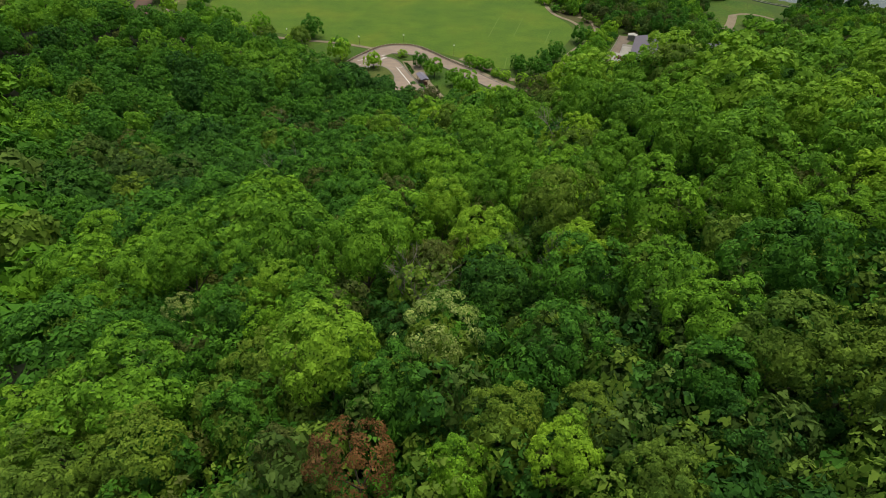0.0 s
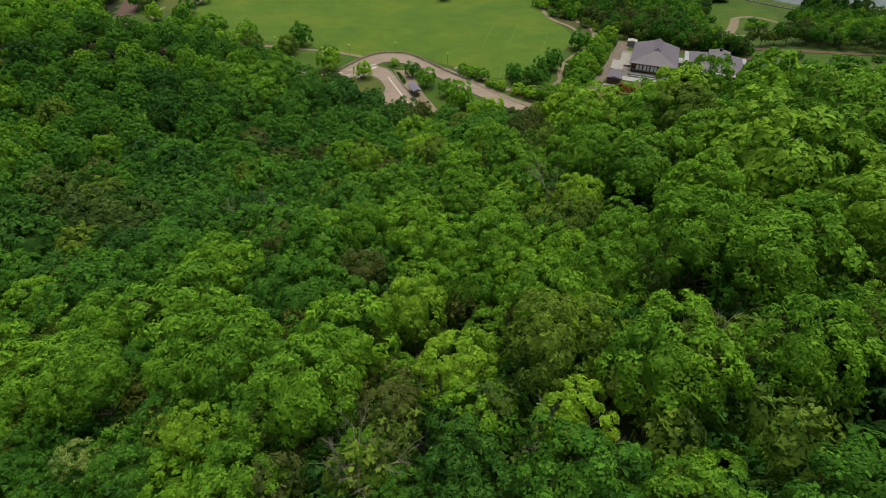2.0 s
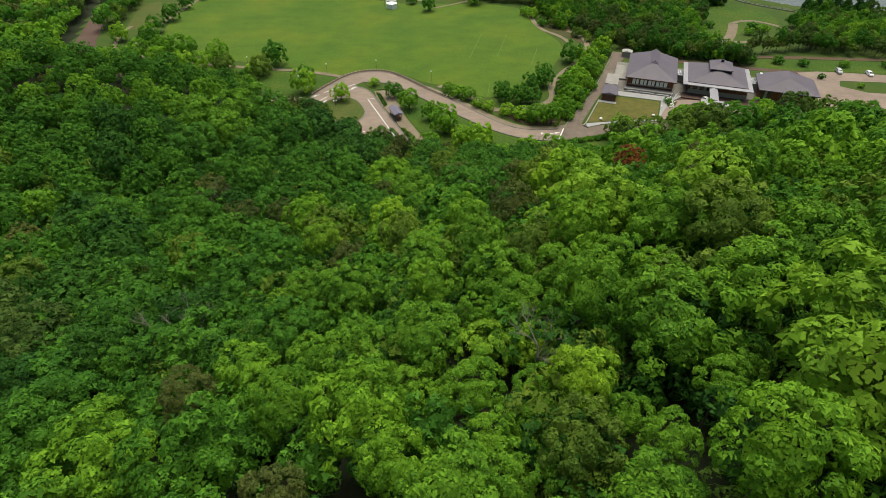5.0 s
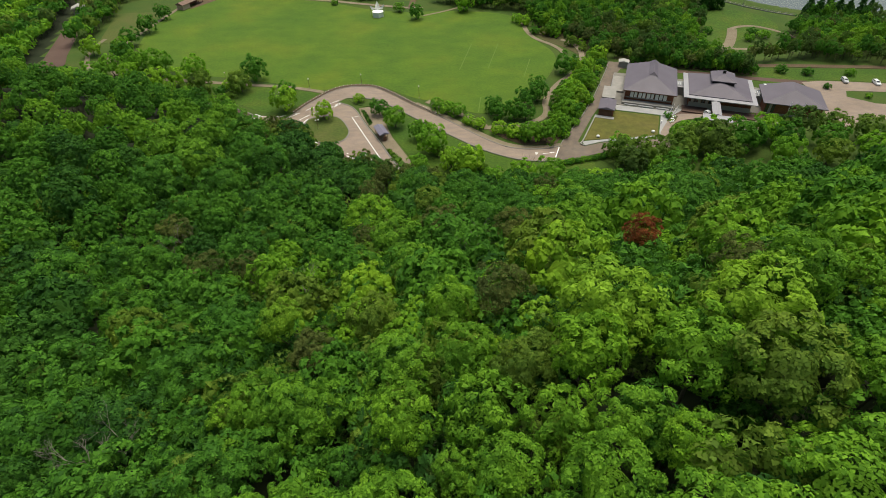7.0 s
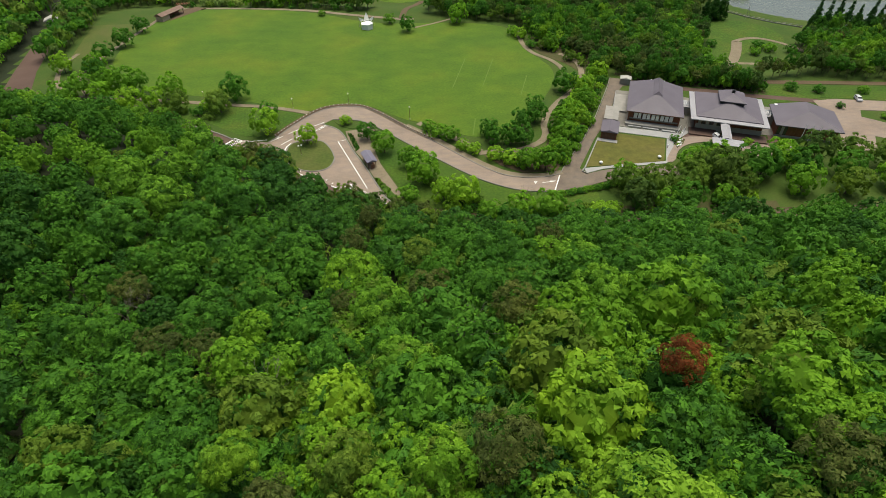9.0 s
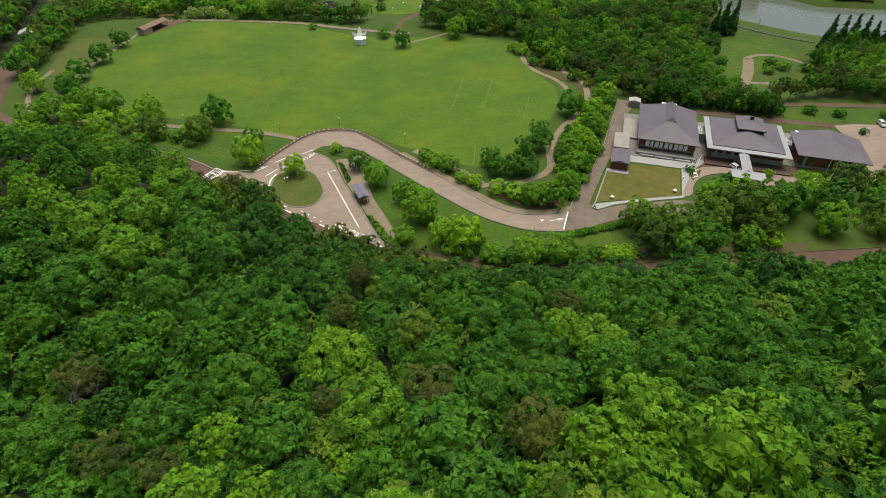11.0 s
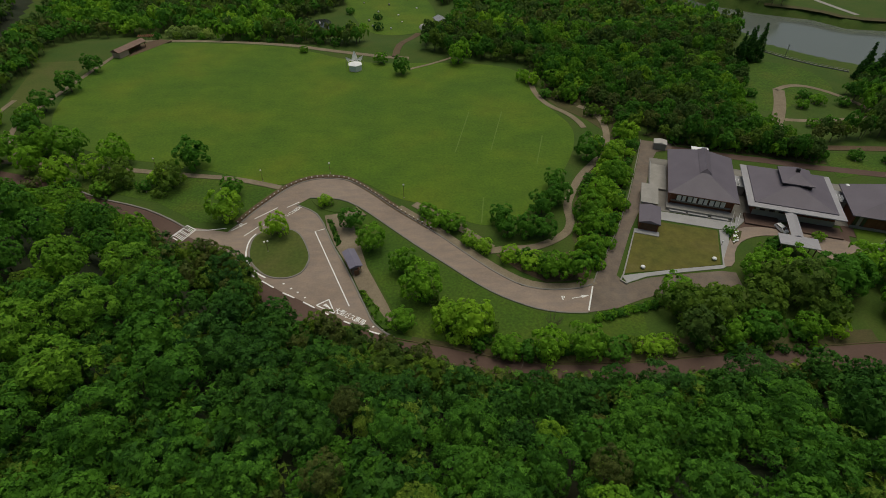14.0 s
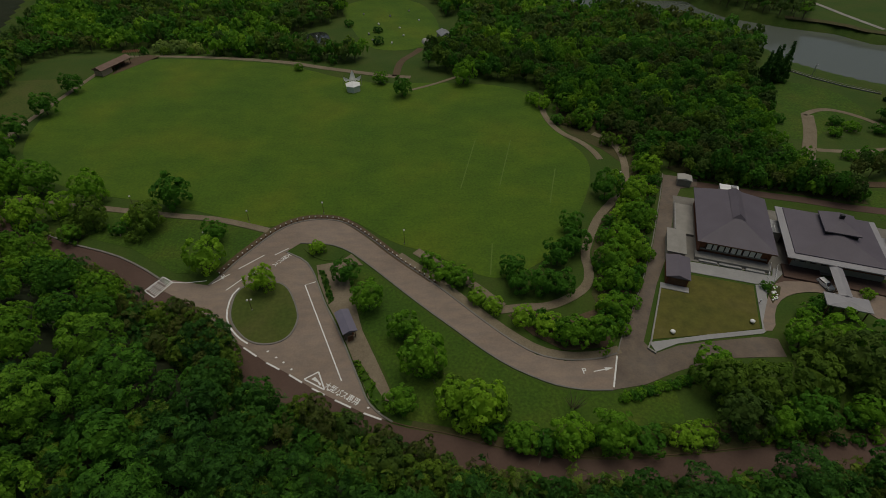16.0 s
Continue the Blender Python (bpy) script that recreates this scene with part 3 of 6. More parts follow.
MARKED = {
    "light": "7.5 37.1 1.3, -16.6 40.8 2.3, -2.8 43.7 2.6, -8.8 53.6 1.9, 2.2 63.3 2.2, 28.6 75 5.8, 15.5 78.5 2.1, 29.3 97.7 3.6, 21.4 102.4 4.1, -10.8 114.6 2.7, 23.7 180.1 2.4",
    "bright": "16.3 92.8 2.5, 22.8 89 2.1, 12.3 67.6 2.5, 17.2 86.5 2.8, 4 37.3 1.3, 14.5 43 2.1, -13.5 43.1 3.3, 13.6 46.6 2.2, -3.1 55 2.9, -18.5 58.4 2.7, -23.1 60.1 3.7, 22.7 61.2 3.3, 19.1 64.1 2.8, 14.2 64.7 2.3, 22.7 65.8 2.5, 9.3 66.1 2.3, 2.3 67.5 2.4, -17.8 68.8 5, 16.4 68.8 2.5, 21.9 70.9 3, -18.3 77.4 4.2, -4.5 80.1 2.7, 27.3 84.1 3.5, 5.1 87.1 3.1, 12.7 89.5 2.6, 19.9 91 2.6, 25 95.1 3.2, -3.7 99 3.2, 33.4 100.9 2.9, -8.7 101.3 3.3, 4.1 102.8 3.3, 8.7 110.6 3, 4.5 128.9 3.8, -41.1 129.5 5.4, 31.1 142.1 4.3, -45.2 145.7 5.3, -0.3 146.5 5.2, -53.2 149 4.6, 31.7 158.7 4.6, -7.7 160 5.5, 15 167.4 4.3, 58.2 172.7 5.9, -38.6 191.8 6.5",
    "brown": "-3.9 39.1 1.3, 1.7 54.7 1.7, -3.3 72.9 2.1, -15.2 84.5 2.5, 32.3 104.7 2.6, -6 109.5 2.6, -6.3 110.3 2.5, 14 110.7 2.9, -25.3 139.4 2.8, 18.6 140.2 3.3, -34.9 143.1 3.6, 7 149.3 3.6, -7.2 150.4 2.3, -48.6 159.9 3.6, -8.5 172.1 2.9, 30 172.6 2.7, -7.6 186.3 2.7, -8.6 187.8 2.4",
    "pale": "2.8 44.8 2.1, -16.4 53.1 1.3",
    "mid": "-23.2 48.4 5, 13.6 40.2 1.7, 0.8 41.9 1.9, 8.3 42.9 2.1, 18.3 46.5 2.5, 20.3 54.2 2.4, 10.3 62.5 2.6, 5.8 66.3 2.2, -3.9 67.5 2.4, 7.8 69.7 2.9, -30.4 73.4 4.5, 3.9 74.1 2.3, 8.9 80 2.3, 21.8 82.6 3.9, -9.3 92.6 3.4, 5.3 95 2.7, 18.6 97 2.9, -31.8 100.6 4.9, 10.1 101.4 2.7, -19.2 107.4 4.1, -38.7 112.8 5.4, -20.4 120.5 4.1, -5.5 134.2 3.6, 43.6 137.7 3.9, -57.9 138.1 6.5, 47.4 144.4 5.1, 15.1 147.2 3.8, 21.9 148.3 4.5, -30.1 149.6 5.7, 39.1 152 4.4, 54.2 156 5.2, -22.5 156.1 5.4, 21.6 159.5 4.4, 42.9 169.7 4.8, 69.5 171 5.5, -20.5 173.2 5.1, 23.1 174.5 4.1, -30.8 175.2 4.5, 0.1 180.6 4.6, -60.8 181.1 6.5, -46 182.2 6, 39.3 182.4 5.7, 12.1 182.5 4.5, 55 184 5.3, 64.8 186.3 6.5, 43.5 189.7 5.4, -0.3 191.5 5.3, -57.1 192.3 6.5, 32.5 193.1 5.1, 11.8 194.8 5.1, 50.3 197.6 5.9, -34.6 199.7 6.5, 70.2 200.7 6.1, -70 200.9 6.5, -61.5 208.1 6.5, -52.1 216.7 6.4, -60.9 224.2 6.3, -43.2 230.8 6",
    "rust": "-0.2 37.8 1.7",
    "dark": "13.9 37.7 1.6, 5.7 50.1 2.3, -38.8 89.4 4.6, -23.2 101.4 4.1, -67.9 142.8 5.9, -14 182.1 4.8, -22.2 187.5 5.5, -26 196.7 5.5, -14.1 197.3 5.7",
    "olive": "16 41 2.1, 18 38.5 1.9, -14.5 37.6 2.4, 10.5 36.2 1.4, -10.2 38.4 2.4, 8.8 39.1 1.4, 5.7 39.4 1.6, 14.5 74.3 2.3, 28.8 92.6 3.5, 14.7 98.7 2.6, 0.5 113.1 2.9, -60.8 117.3 4.6, 4.2 166.3 3.6",
    "pine": "-43.7 98.6 5.3, -56.1 106.2 5.7",
    "red": "29.1 117.6 2",
}
for tone, places in MARKED.items():
    for place in places.split(", "):
        hue = tone
        x, y, r = (float(v) for v in place.split())
        if hue == "mid" and 2 < x < 30 and 52 < y < 112:
            hue = "bright"
        elif hue == "bright" and (y > 160 and x > -54 or x < -16 and 82 < y < 160):
            hue = "mid"
        elif hue == "mid" and y > 190 and x > -50:
            hue = "dark"
        elif hue == "mid" and x < -54 and y > 186:
            hue = "bright"
        marked(hue, x, y, r)


def in_sight(x, y):
    return y > 33 and abs(x - 4) < 8 + 0.86 * (y - 27)


def in_margin(x, y):
    return y > 22 and abs(x - 4) < 20 + 1.1 * (y - 27)


def foot_lift(x, y):
    """Trees along the foot of the hill above the road stand a little higher, those further west lower."""
    d = float(side(EDGE, np.array([x]), np.array([y]))[0])
    east = float(step(-95, -68, np.array(x)))
    far = float(step(0, 28, np.array(x)))
    low_rim = 1.5 * math.exp(-(((d - 24) / 9) ** 2)) - 3.0 * math.exp(-(((d - 4) / 8) ** 2))
    return far * low_rim + (1 - far) * (2.0 * east - 3.0 * (1 - east)) * math.exp(-(((d - 9) / 13) ** 2))


cell = 2.4
cand = []
for j in range(int(-20 / cell), int(300 / cell)):
    for i in range(int(-330 / cell), int(240 / cell)):
        x, y = (i + rng.random()) * cell, (j + rng.random()) * cell
        if y > 90 and abs(x) > 235 or y <= 90 and abs(x) > 40 + 1.3 * (y + 20):
            continue
        if not in_margin(x, y) and y > 60 and rng.random() < 0.6:
            continue
        cand.append((x, y))
dd = side(EDGE, np.array([c[0] for c in cand]), np.array([c[1] for c in cand]))
order = list(range(len(cand)))
rng.shuffle(order)
picked = []
filler = set()
grid = {}


def clear_at(x, y, r, gap):
    gi, gj = int(x // 6), int(y // 6)
    for a in range(gi - 2, gi + 3):
        for b in range(gj - 2, gj + 3):
            for px, py, pr in grid.get((a, b), ()):
                if (px - x) ** 2 + (py - y) ** 2 < ((r + pr) * gap) ** 2:
                    return False
    return True


def take(x, y, r):
    grid.setdefault((int(x // 6), int(y // 6)), []).append((x, y, r))


for x, y, r in spots:
    take(x, y, r)
for big in (True, False):
    for q in order:
        x, y = cand[q]
        if dd[q] < (9.0 if -66 < x < -38 else 9.0 if -22 < x < 8 else 3.0):
            continue
        grown = min(1.0, 0.5 + (y - 40) / 120)
        r = rng.uniform(3.4, 5.8) * grown if big else rng.uniform(1.7, 2.6) * (0.5 + 0.5 * grown)
        if dd[q] < 14:
            r = min(r, 4.4)
        if big and y < 45 and in_sight(x, y) and (x > 6 or rng.random() < 0.4):
            continue
        if clear_at(x, y, r, (0.9 if y > 122 else 0.82) if big else 0.74):
            take(x, y, r)
            picked.append((x, y, r))
for q in order:
    x, y = cand[q]
    r = rng.uniform(1.9, 2.7)
    if dd[q] > 8 and 45 < y < 120 and in_sight(x, y) and clear_at(x, y, r, 0.66):
        take(x, y, r)
        filler.add((x, y, r))
        picked.append((x, y, r))


def stem_at(x, y, r):
    return crown_stem(r) - (4.4 if (x, y, r) in filler else 2.6 if y > 122 and r < 2.7 else 0.6)


near = sorted((p for p in picked if in_sight(p[0], p[1])), key=lambda p: math.hypot(p[0] - 3, p[1] - 34))[:170]
near_set = set(near)
for x, y, r in near:
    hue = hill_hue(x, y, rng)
    low_scrub = y < 49
    if low_scrub:
        hue = rng.choice(("olive", "mid", "pine", "olive", "dark", "mid", "brown"))
    if x > 6 and y < 48:
        hue = rng.choice(("dark", "olive", "dark", "pine"))
    tree(x, y, r, hue, "finest" if y < 58 else "fine" if y < 80 else "full", lift=max(0.8, stem_at(x, y, r) + rng.uniform(-1.2, 0.8) - (1.5 if low_scrub else 0.0)), group="hillside trees", squash=rng.uniform(0.95, 1.25))


def woods(name, items, label, bank, palette=LEAF, broad=None):
    """Many trees as one stretch of wood; the bank holds crown shapes of each hue."""
    vs, fs, ms, at = [], [], [], 0
    r2 = random.Random(3)
    for x, y, r, hue, stem, tall in items:
        kinds = broad if broad and r > 4.2 else bank
        v, f = kinds[r2.randrange(len(kinds))]
        a, k = r2.uniform(0, 6.283), r / 3.6
        ca, sa = math.cos(a) * k, math.sin(a) * k
        z = level_at(x, y) + stem
        w = np.stack([v[:, 0] * ca - v[:, 1] * sa + x, v[:, 0] * sa + v[:, 1] * ca + y, v[:, 2] * k * tall + z], 1)
        stemv = np.array([(x + 0.18 * k * math.cos(q), y + 0.18 * k * math.sin(q), zz) for zz in (z - stem - 0.5, z + 1.5 * k) for q in (0, 2.1, 4.2)])
        o = at + len(w)
        stemf = np.array([(o, o + 1, o + 4, o + 3), (o + 1, o + 2, o + 5, o + 4), (o + 2, o, o + 3, o + 5)])
        vs += [w, stemv]
        fs += [f + at, stemf]
        ms += [np.full(len(f), HUES.index(hue)), np.full(3, len(HUES))]
        at += len(w) + 6
    v, f, m = np.concatenate(vs), np.concatenate(fs), np.concatenate(ms)
    me = mesh_from(name, v, faces_of(f), [palette[h] for h in HUES] + [BARK])
    me.polygons.foreach_set("material_index", m.astype(np.int32))
    return tagged(new(name, me), label, "woods", kind="stuff")


UPPER_BANK = [crown_shape(500 + k, 3.6, 6.4, 96, 1900, 0.33, low=-0.2) for k in range(8)]
LOWER_BANK = [crown_shape(200 + k, 3.6, 6.4, 120, 1350, 0.365, low=-0.15) for k in range(8)]
FAR_BANK = [crown_shape(300 + k, 3.6, 5.4, 18, 40, 1.75) for k in range(6)]
SHRUB_BANK = [crown_shape(600 + k, 3.6, 4.4, 16, 44, 1.5) for k in range(6)]
NEAR_SHRUBS = [crown_shape(700 + k, 3.6, 4.8, 20, 180, 0.8) for k in range(6)]
rest = [p for p in picked if p not in near_set]
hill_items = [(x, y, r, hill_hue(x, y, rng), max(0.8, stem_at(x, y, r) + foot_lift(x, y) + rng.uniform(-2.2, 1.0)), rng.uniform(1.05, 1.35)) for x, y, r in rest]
# a gap in the wood before the rust-red tree
hill_items = [p for p in hill_items if not (abs(p[0] - 28.4) < 3.2 and 109.5 < p[1] < 117)]
seen_items = [p for p in hill_items if in_sight(p[0], p[1]) and p[0] > -165]
woods("hillside_woods", [p for p in seen_items if p[1] < 128], "dense broadleaf spring woods on the hillside", UPPER_BANK, WOOD_LEAF)
woods("lower_hillside_woods", [p for p in seen_items if p[1] >= 128], "dense broadleaf spring woods on the lower hillside", LOWER_BANK, WOOD_LEAF)
outer_items = [p for p in hill_items if not (in_sight(p[0], p[1]) and p[0] > -165)]
woods("side_woods", [p for p in outer_items if in_margin(p[0], p[1]) and p[0] > -185], "dense broadleaf spring woods on the side of the hill", [crown_shape(800 + k, 3.6, 6.2, 36, 210, 1.0, low=-0.1) for k in range(5)], WOOD_LEAF)
woods("outer_woods", [p for p in outer_items if not (in_margin(p[0], p[1]) and p[0] > -185)], "dense green woods on the outer hillside", FAR_BANK, FAR_LEAF)
under = []
for _ in range(1500):
    y = rng.uniform(34, 205)
    x = 4 + rng.uniform(-1, 1) * (8 + 0.86 * (y - 27))
    if float(side(EDGE, np.array([x]), np.array([y]))[0]) > 3:
        under.append((x, y, rng.uniform(1.2, 2.1), rng.choice(("olive", "dark", "mid", "dark", "mid") if y < 75 else ("dark", "dark", "pine", "mid")), rng.uniform(0.0, 1.6), rng.uniform(0.9, 1.5)))
for _ in range(520):
    y = rng.uniform(33, 70)
    x = 4 + rng.uniform(-1, 1) * (8 + 0.9 * (y - 27))
    under.append((x, y, rng.uniform(0.8, 1.6), rng.choice(("olive", "pine", "dark", "dark", "pine") if x > 8 and y < 50 else ("olive", "olive", "mid", "dark", "mid", "pine", "brown")), rng.uniform(1.5, 4.2), rng.uniform(1.1, 1.7)))
for _ in range(1900):
    y = rng.uniform(100, 215)
    x = 4 + rng.uniform(-1, 1) * (8 + 0.8 * (y - 27))
    if float(side(EDGE, np.array([x]), np.array([y]))[0]) > 6:
        under.append((x, y, rng.uniform(1.8, 2.8), rng.choice(("dark", "mid", "dark", "mid", "olive")), rng.uniform(0.6, 3.2), rng.uniform(0.9, 1.4)))
for k in range(420):
    u = rng.uniform(0.32, 0.97)
    i = min(int(u * (len(EDGE) - 1)), len(EDGE) - 2)
    a, b = Vector(EDGE[i]), Vector(EDGE[i + 1])
    n = Vector((b.y - a.y, a.x - b.x)).normalized() * rng.uniform(0.5, 7.0)
    p = a.lerp(b, rng.random()) + n
    if float(side(EDGE, np.array([p.x]), np.array([p.y]))[0]) > 0.4:
        under.append((p.x, p.y, rng.uniform(1.3, 2.8), rng.choice(("brown", "olive", "olive", "dark", "mid", "brown")), rng.uniform(0.0, 2.0), rng.uniform(0.9, 1.4)))
gaps = random.Random(5)
for _ in range(380):
    y = gaps.uniform(72, 120)
    x = 4 + gaps.uniform(-1, 1) * (8 + 0.86 * (y - 27))
    under.append((x, y, gaps.uniform(1.6, 2.5), gaps.choice(("dark", "mid", "mid", "dark", "olive")), gaps.uniform(2.0, 3.6), gaps.uniform(1.0, 1.5)))
woods("undergrowth", [p for p in under if p[1] >= 112], "olive and dark green undergrowth of shrubs and saplings", SHRUB_BANK)
woods("hilltop_scrub", [p for p in under if p[1] < 112], "dense olive and green scrub between the hilltop trees", NEAR_SHRUBS)

# ---- woods of the valley ----
WOOD_EAST = [(63.7, 341.2), (69.4, 327.2), (72.8, 311), (91.1, 301.9), (107.5, 297.2), (121.8, 291.7), (132, 289), (129, 299), (122.5, 317), (125, 338), (135, 352), (141.3, 384.6), (166.6, 431.2), (153.7, 447.5), (133, 464.5), (106.6, 477.7), (74.6, 485), (55.6, 508.2), (23.4, 485.5), (14.2, 449.3), (14.3, 429.9), (3.3, 418), (-0.5, 389.7), (17, 381.5), (45.2, 374.7), (50.3, 359.7), (55.3, 347.7)]
WOOD_NORTH = [(-191.5, 384), (-176.2, 392.8), (-166.2, 411.9), (-140.9, 416.1), (-134, 425), (-104, 421), (-100, 407.8), (-65.1, 403.3), (-32.7, 393.2), (-27.1, 409.1), (-48.9, 412.7), (-68.8, 420.9), (-73, 443.4), (-54.2, 455.7), (-48.6, 472.2), (-55.1, 499.9), (-27.6, 512.2), (-1, 510.7), (9.3, 470.1), (33.2, 503.9), (46.3, 541.3), (-6.3, 625.7), (-242.2, 565.9)]
WOOD_WEST = [(-170.1, 326.5), (-163.9, 327.2), (-174.7, 390.4), (-192.3, 387.7), (-182.1, 366.4)]
WOOD_FAR_WEST = [(-188, 272.4), (-178, 298.1), (-197.8, 370.4), (-227.7, 453.6), (-308.8, 438), (-250.8, 256), (-197.6, 246.6)]
WOOD_SOUTH_EAST = [(135.7, 301), (158.1, 305.4), (196.1, 299.6), (258.2, 295.8), (271.4, 346.6), (197.6, 364.6), (176.1, 349), (171.3, 318), (149.6, 309), (138.9, 304)]


def fill(poly, gap, low, high):
    p = np.array(poly)
    out, tries = [], int((np.ptp(p[:, 0]) * np.ptp(p[:, 1])) / gap**2 * 5)
    for _ in range(tries):
        x, y, r = rng.uniform(*p[:, 0][[p[:, 0].argmin(), p[:, 0].argmax()]]), rng.uniform(*p[:, 1][[p[:, 1].argmin(), p[:, 1].argmax()]]), rng.uniform(low, high)
        if inside(poly, np.array([x]), np.array([y]))[0] and clear_at(x, y, r, 0.66):
            take(x, y, r)
            out.append((x, y, r))
    return out


def valley_hue(x, y):
    n = noise.noise(Vector((x * 0.035, y * 0.035, 1.7))) + 0.4 * noise.noise(Vector((x * 0.12, y * 0.12, 5.0)))
    return rng.choice(("pine", "mid", "brown", "olive", "pine", "mid") if n > 0.0 else ("bright", "light", "bright", "mid") if n < -0.22 else ("bright", "olive", "mid", "mid", "pine"))


valley = [(x, y, r, valley_hue(x, y), max(0.6, 4.0 - r) + rng.uniform(-0.9, 1.3), rng.uniform(0.9, 1.7)) for poly in (WOOD_EAST, WOOD_NORTH, WOOD_WEST, WOOD_SOUTH_EAST, WOOD_FAR_WEST) for x, y, r in fill(poly, 3.0, 1.7, 3.3)]
woods("valley_woods", [p for p in valley if p[0] > -5 and p[1] < 412], "mixed green woods between field and river", [crown_shape(400 + k, 3.6, 6.6, 34, 300, 0.8, low=-0.2) for k in range(6)], FAR_LEAF)
woods("far_woods", [p for p in valley if not (p[0] > -5 and p[1] < 412)], "mixed green woods north and west of the field", [crown_shape(450 + k, 3.6, 6.4, 22, 60, 1.6, low=-0.1) for k in range(6)], FAR_LEAF)
across = [(x, y, r, valley_hue(x, y), 3.0, 1.1) for x, y, r in fill([(48.1, 635.3), (90.1, 584.5), (126.5, 546.1), (157, 518), (174.5, 488.7), (198.2, 471.3), (208, 467.3), (222.3, 487.8), (220.2, 521.9), (193.1, 543.8), (156.3, 583.5), (105.5, 654.1)], 4.0, 2.6, 4.4)]
woods("riverside_woods", across, "green woods on the far bank of the river", FAR_BANK[:4])

# ---- river and pond ----
near_bank = [(x - 6 * 0.5, y - 6 * 0.85) for x, y in BANK.tolist()]
far_bank = [(x + 3, y + 5) for x, y in FAR_SIDE.tolist()]
tagged(slab("river", near_bank + far_bank[::-1], WATER, 0, 0.1, base=-6.0), "grey-green river water, slightly rippled", "river", kind="structure")


# ---- bare trees among the woods ----
DEAD_WOOD = surface("weathered_dead_wood", ((0.13, 0.115, 0.09), (0.19, 0.17, 0.14), (0.26, 0.235, 0.2)), 0.8, 9, 0.9, 0.3)


def twigs(rng, p, way, length, r, depth, verts, faces):
    """A limb of three sides that forks again and again."""
    q = p + way * length
    side_v = way.orthogonal().normalized()
    o = len(verts)
    for pt, rr in ((p, r), (q, r * 0.6)):
        for j in range(3):
            verts.append(pt + (Matrix.Rotation(2.094 * j, 3, way) @ side_v) * rr)
    faces += [(o + j, o + (j + 1) % 3, o + 3 + (j + 1) % 3, o + 3 + j) for j in range(3)]
    if depth:
        for _ in range(3 if depth > 1 else 4):
            bend = Vector((rng.uniform(-1, 1), rng.uniform(-1, 1), rng.uniform(-0.25, 0.7)))
            twigs(rng, p.lerp(q, rng.uniform(0.6, 1.0)), (way + bend * 0.75).normalized(), length * rng.uniform(0.5, 0.8), r * 0.55, depth - 1, verts, faces)


def bare_tree(x, y, h, seed):
    rng = random.Random(seed)
    root = holder("bare_tree", pose(x, y, level_at(x, y), 0, 0, rng.uniform(0, 360)))
    stem, stem_f = [], []
    twigs(rng, Vector((0, 0, -0.3)), Vector((0.04, 0.03, 1)).normalized(), h * 0.62, 0.11, 0, stem, stem_f)
    trunk = new("trunk", mesh_from("trunk", stem, stem_f, DEAD_WOOD))
    trunk.parent = root
    for k in range(5):
        verts, faces = [], []
        way = Vector((math.cos(k * 1.3 + seed), math.sin(k * 1.3 + seed), rng.uniform(0.6, 1.6))).normalized()
        twigs(rng, Vector((0.03 * h * 0.6, 0.02 * h * 0.6, h * rng.uniform(0.45, 0.6))), way, h * rng.uniform(0.14, 0.22), 0.05, 3, verts, faces)
        limb = new("branch", mesh_from("branch", verts, faces, DEAD_WOOD))
        limb.parent = root
    return tagged(root, "leafless grey tree with forked twigs among green woods", "tree", "bare trees")


for k, (x, y, h) in enumerate(((0.5, 50.5, 9.5), (9.6, 51.0, 8.6), (17.5, 56.5, 8.2), (13.5, 82.5, 11.0), (-24.0, 96.5, 11.0), (-21.5, 99.0, 10.5), (-12.6, 129.0, 11.5), (12.0, 134.0, 11.5), (-45.5, 152.0, 11.0), (-43.0, 154.5, 10.5))):
    bare_tree(x, y, h, k)

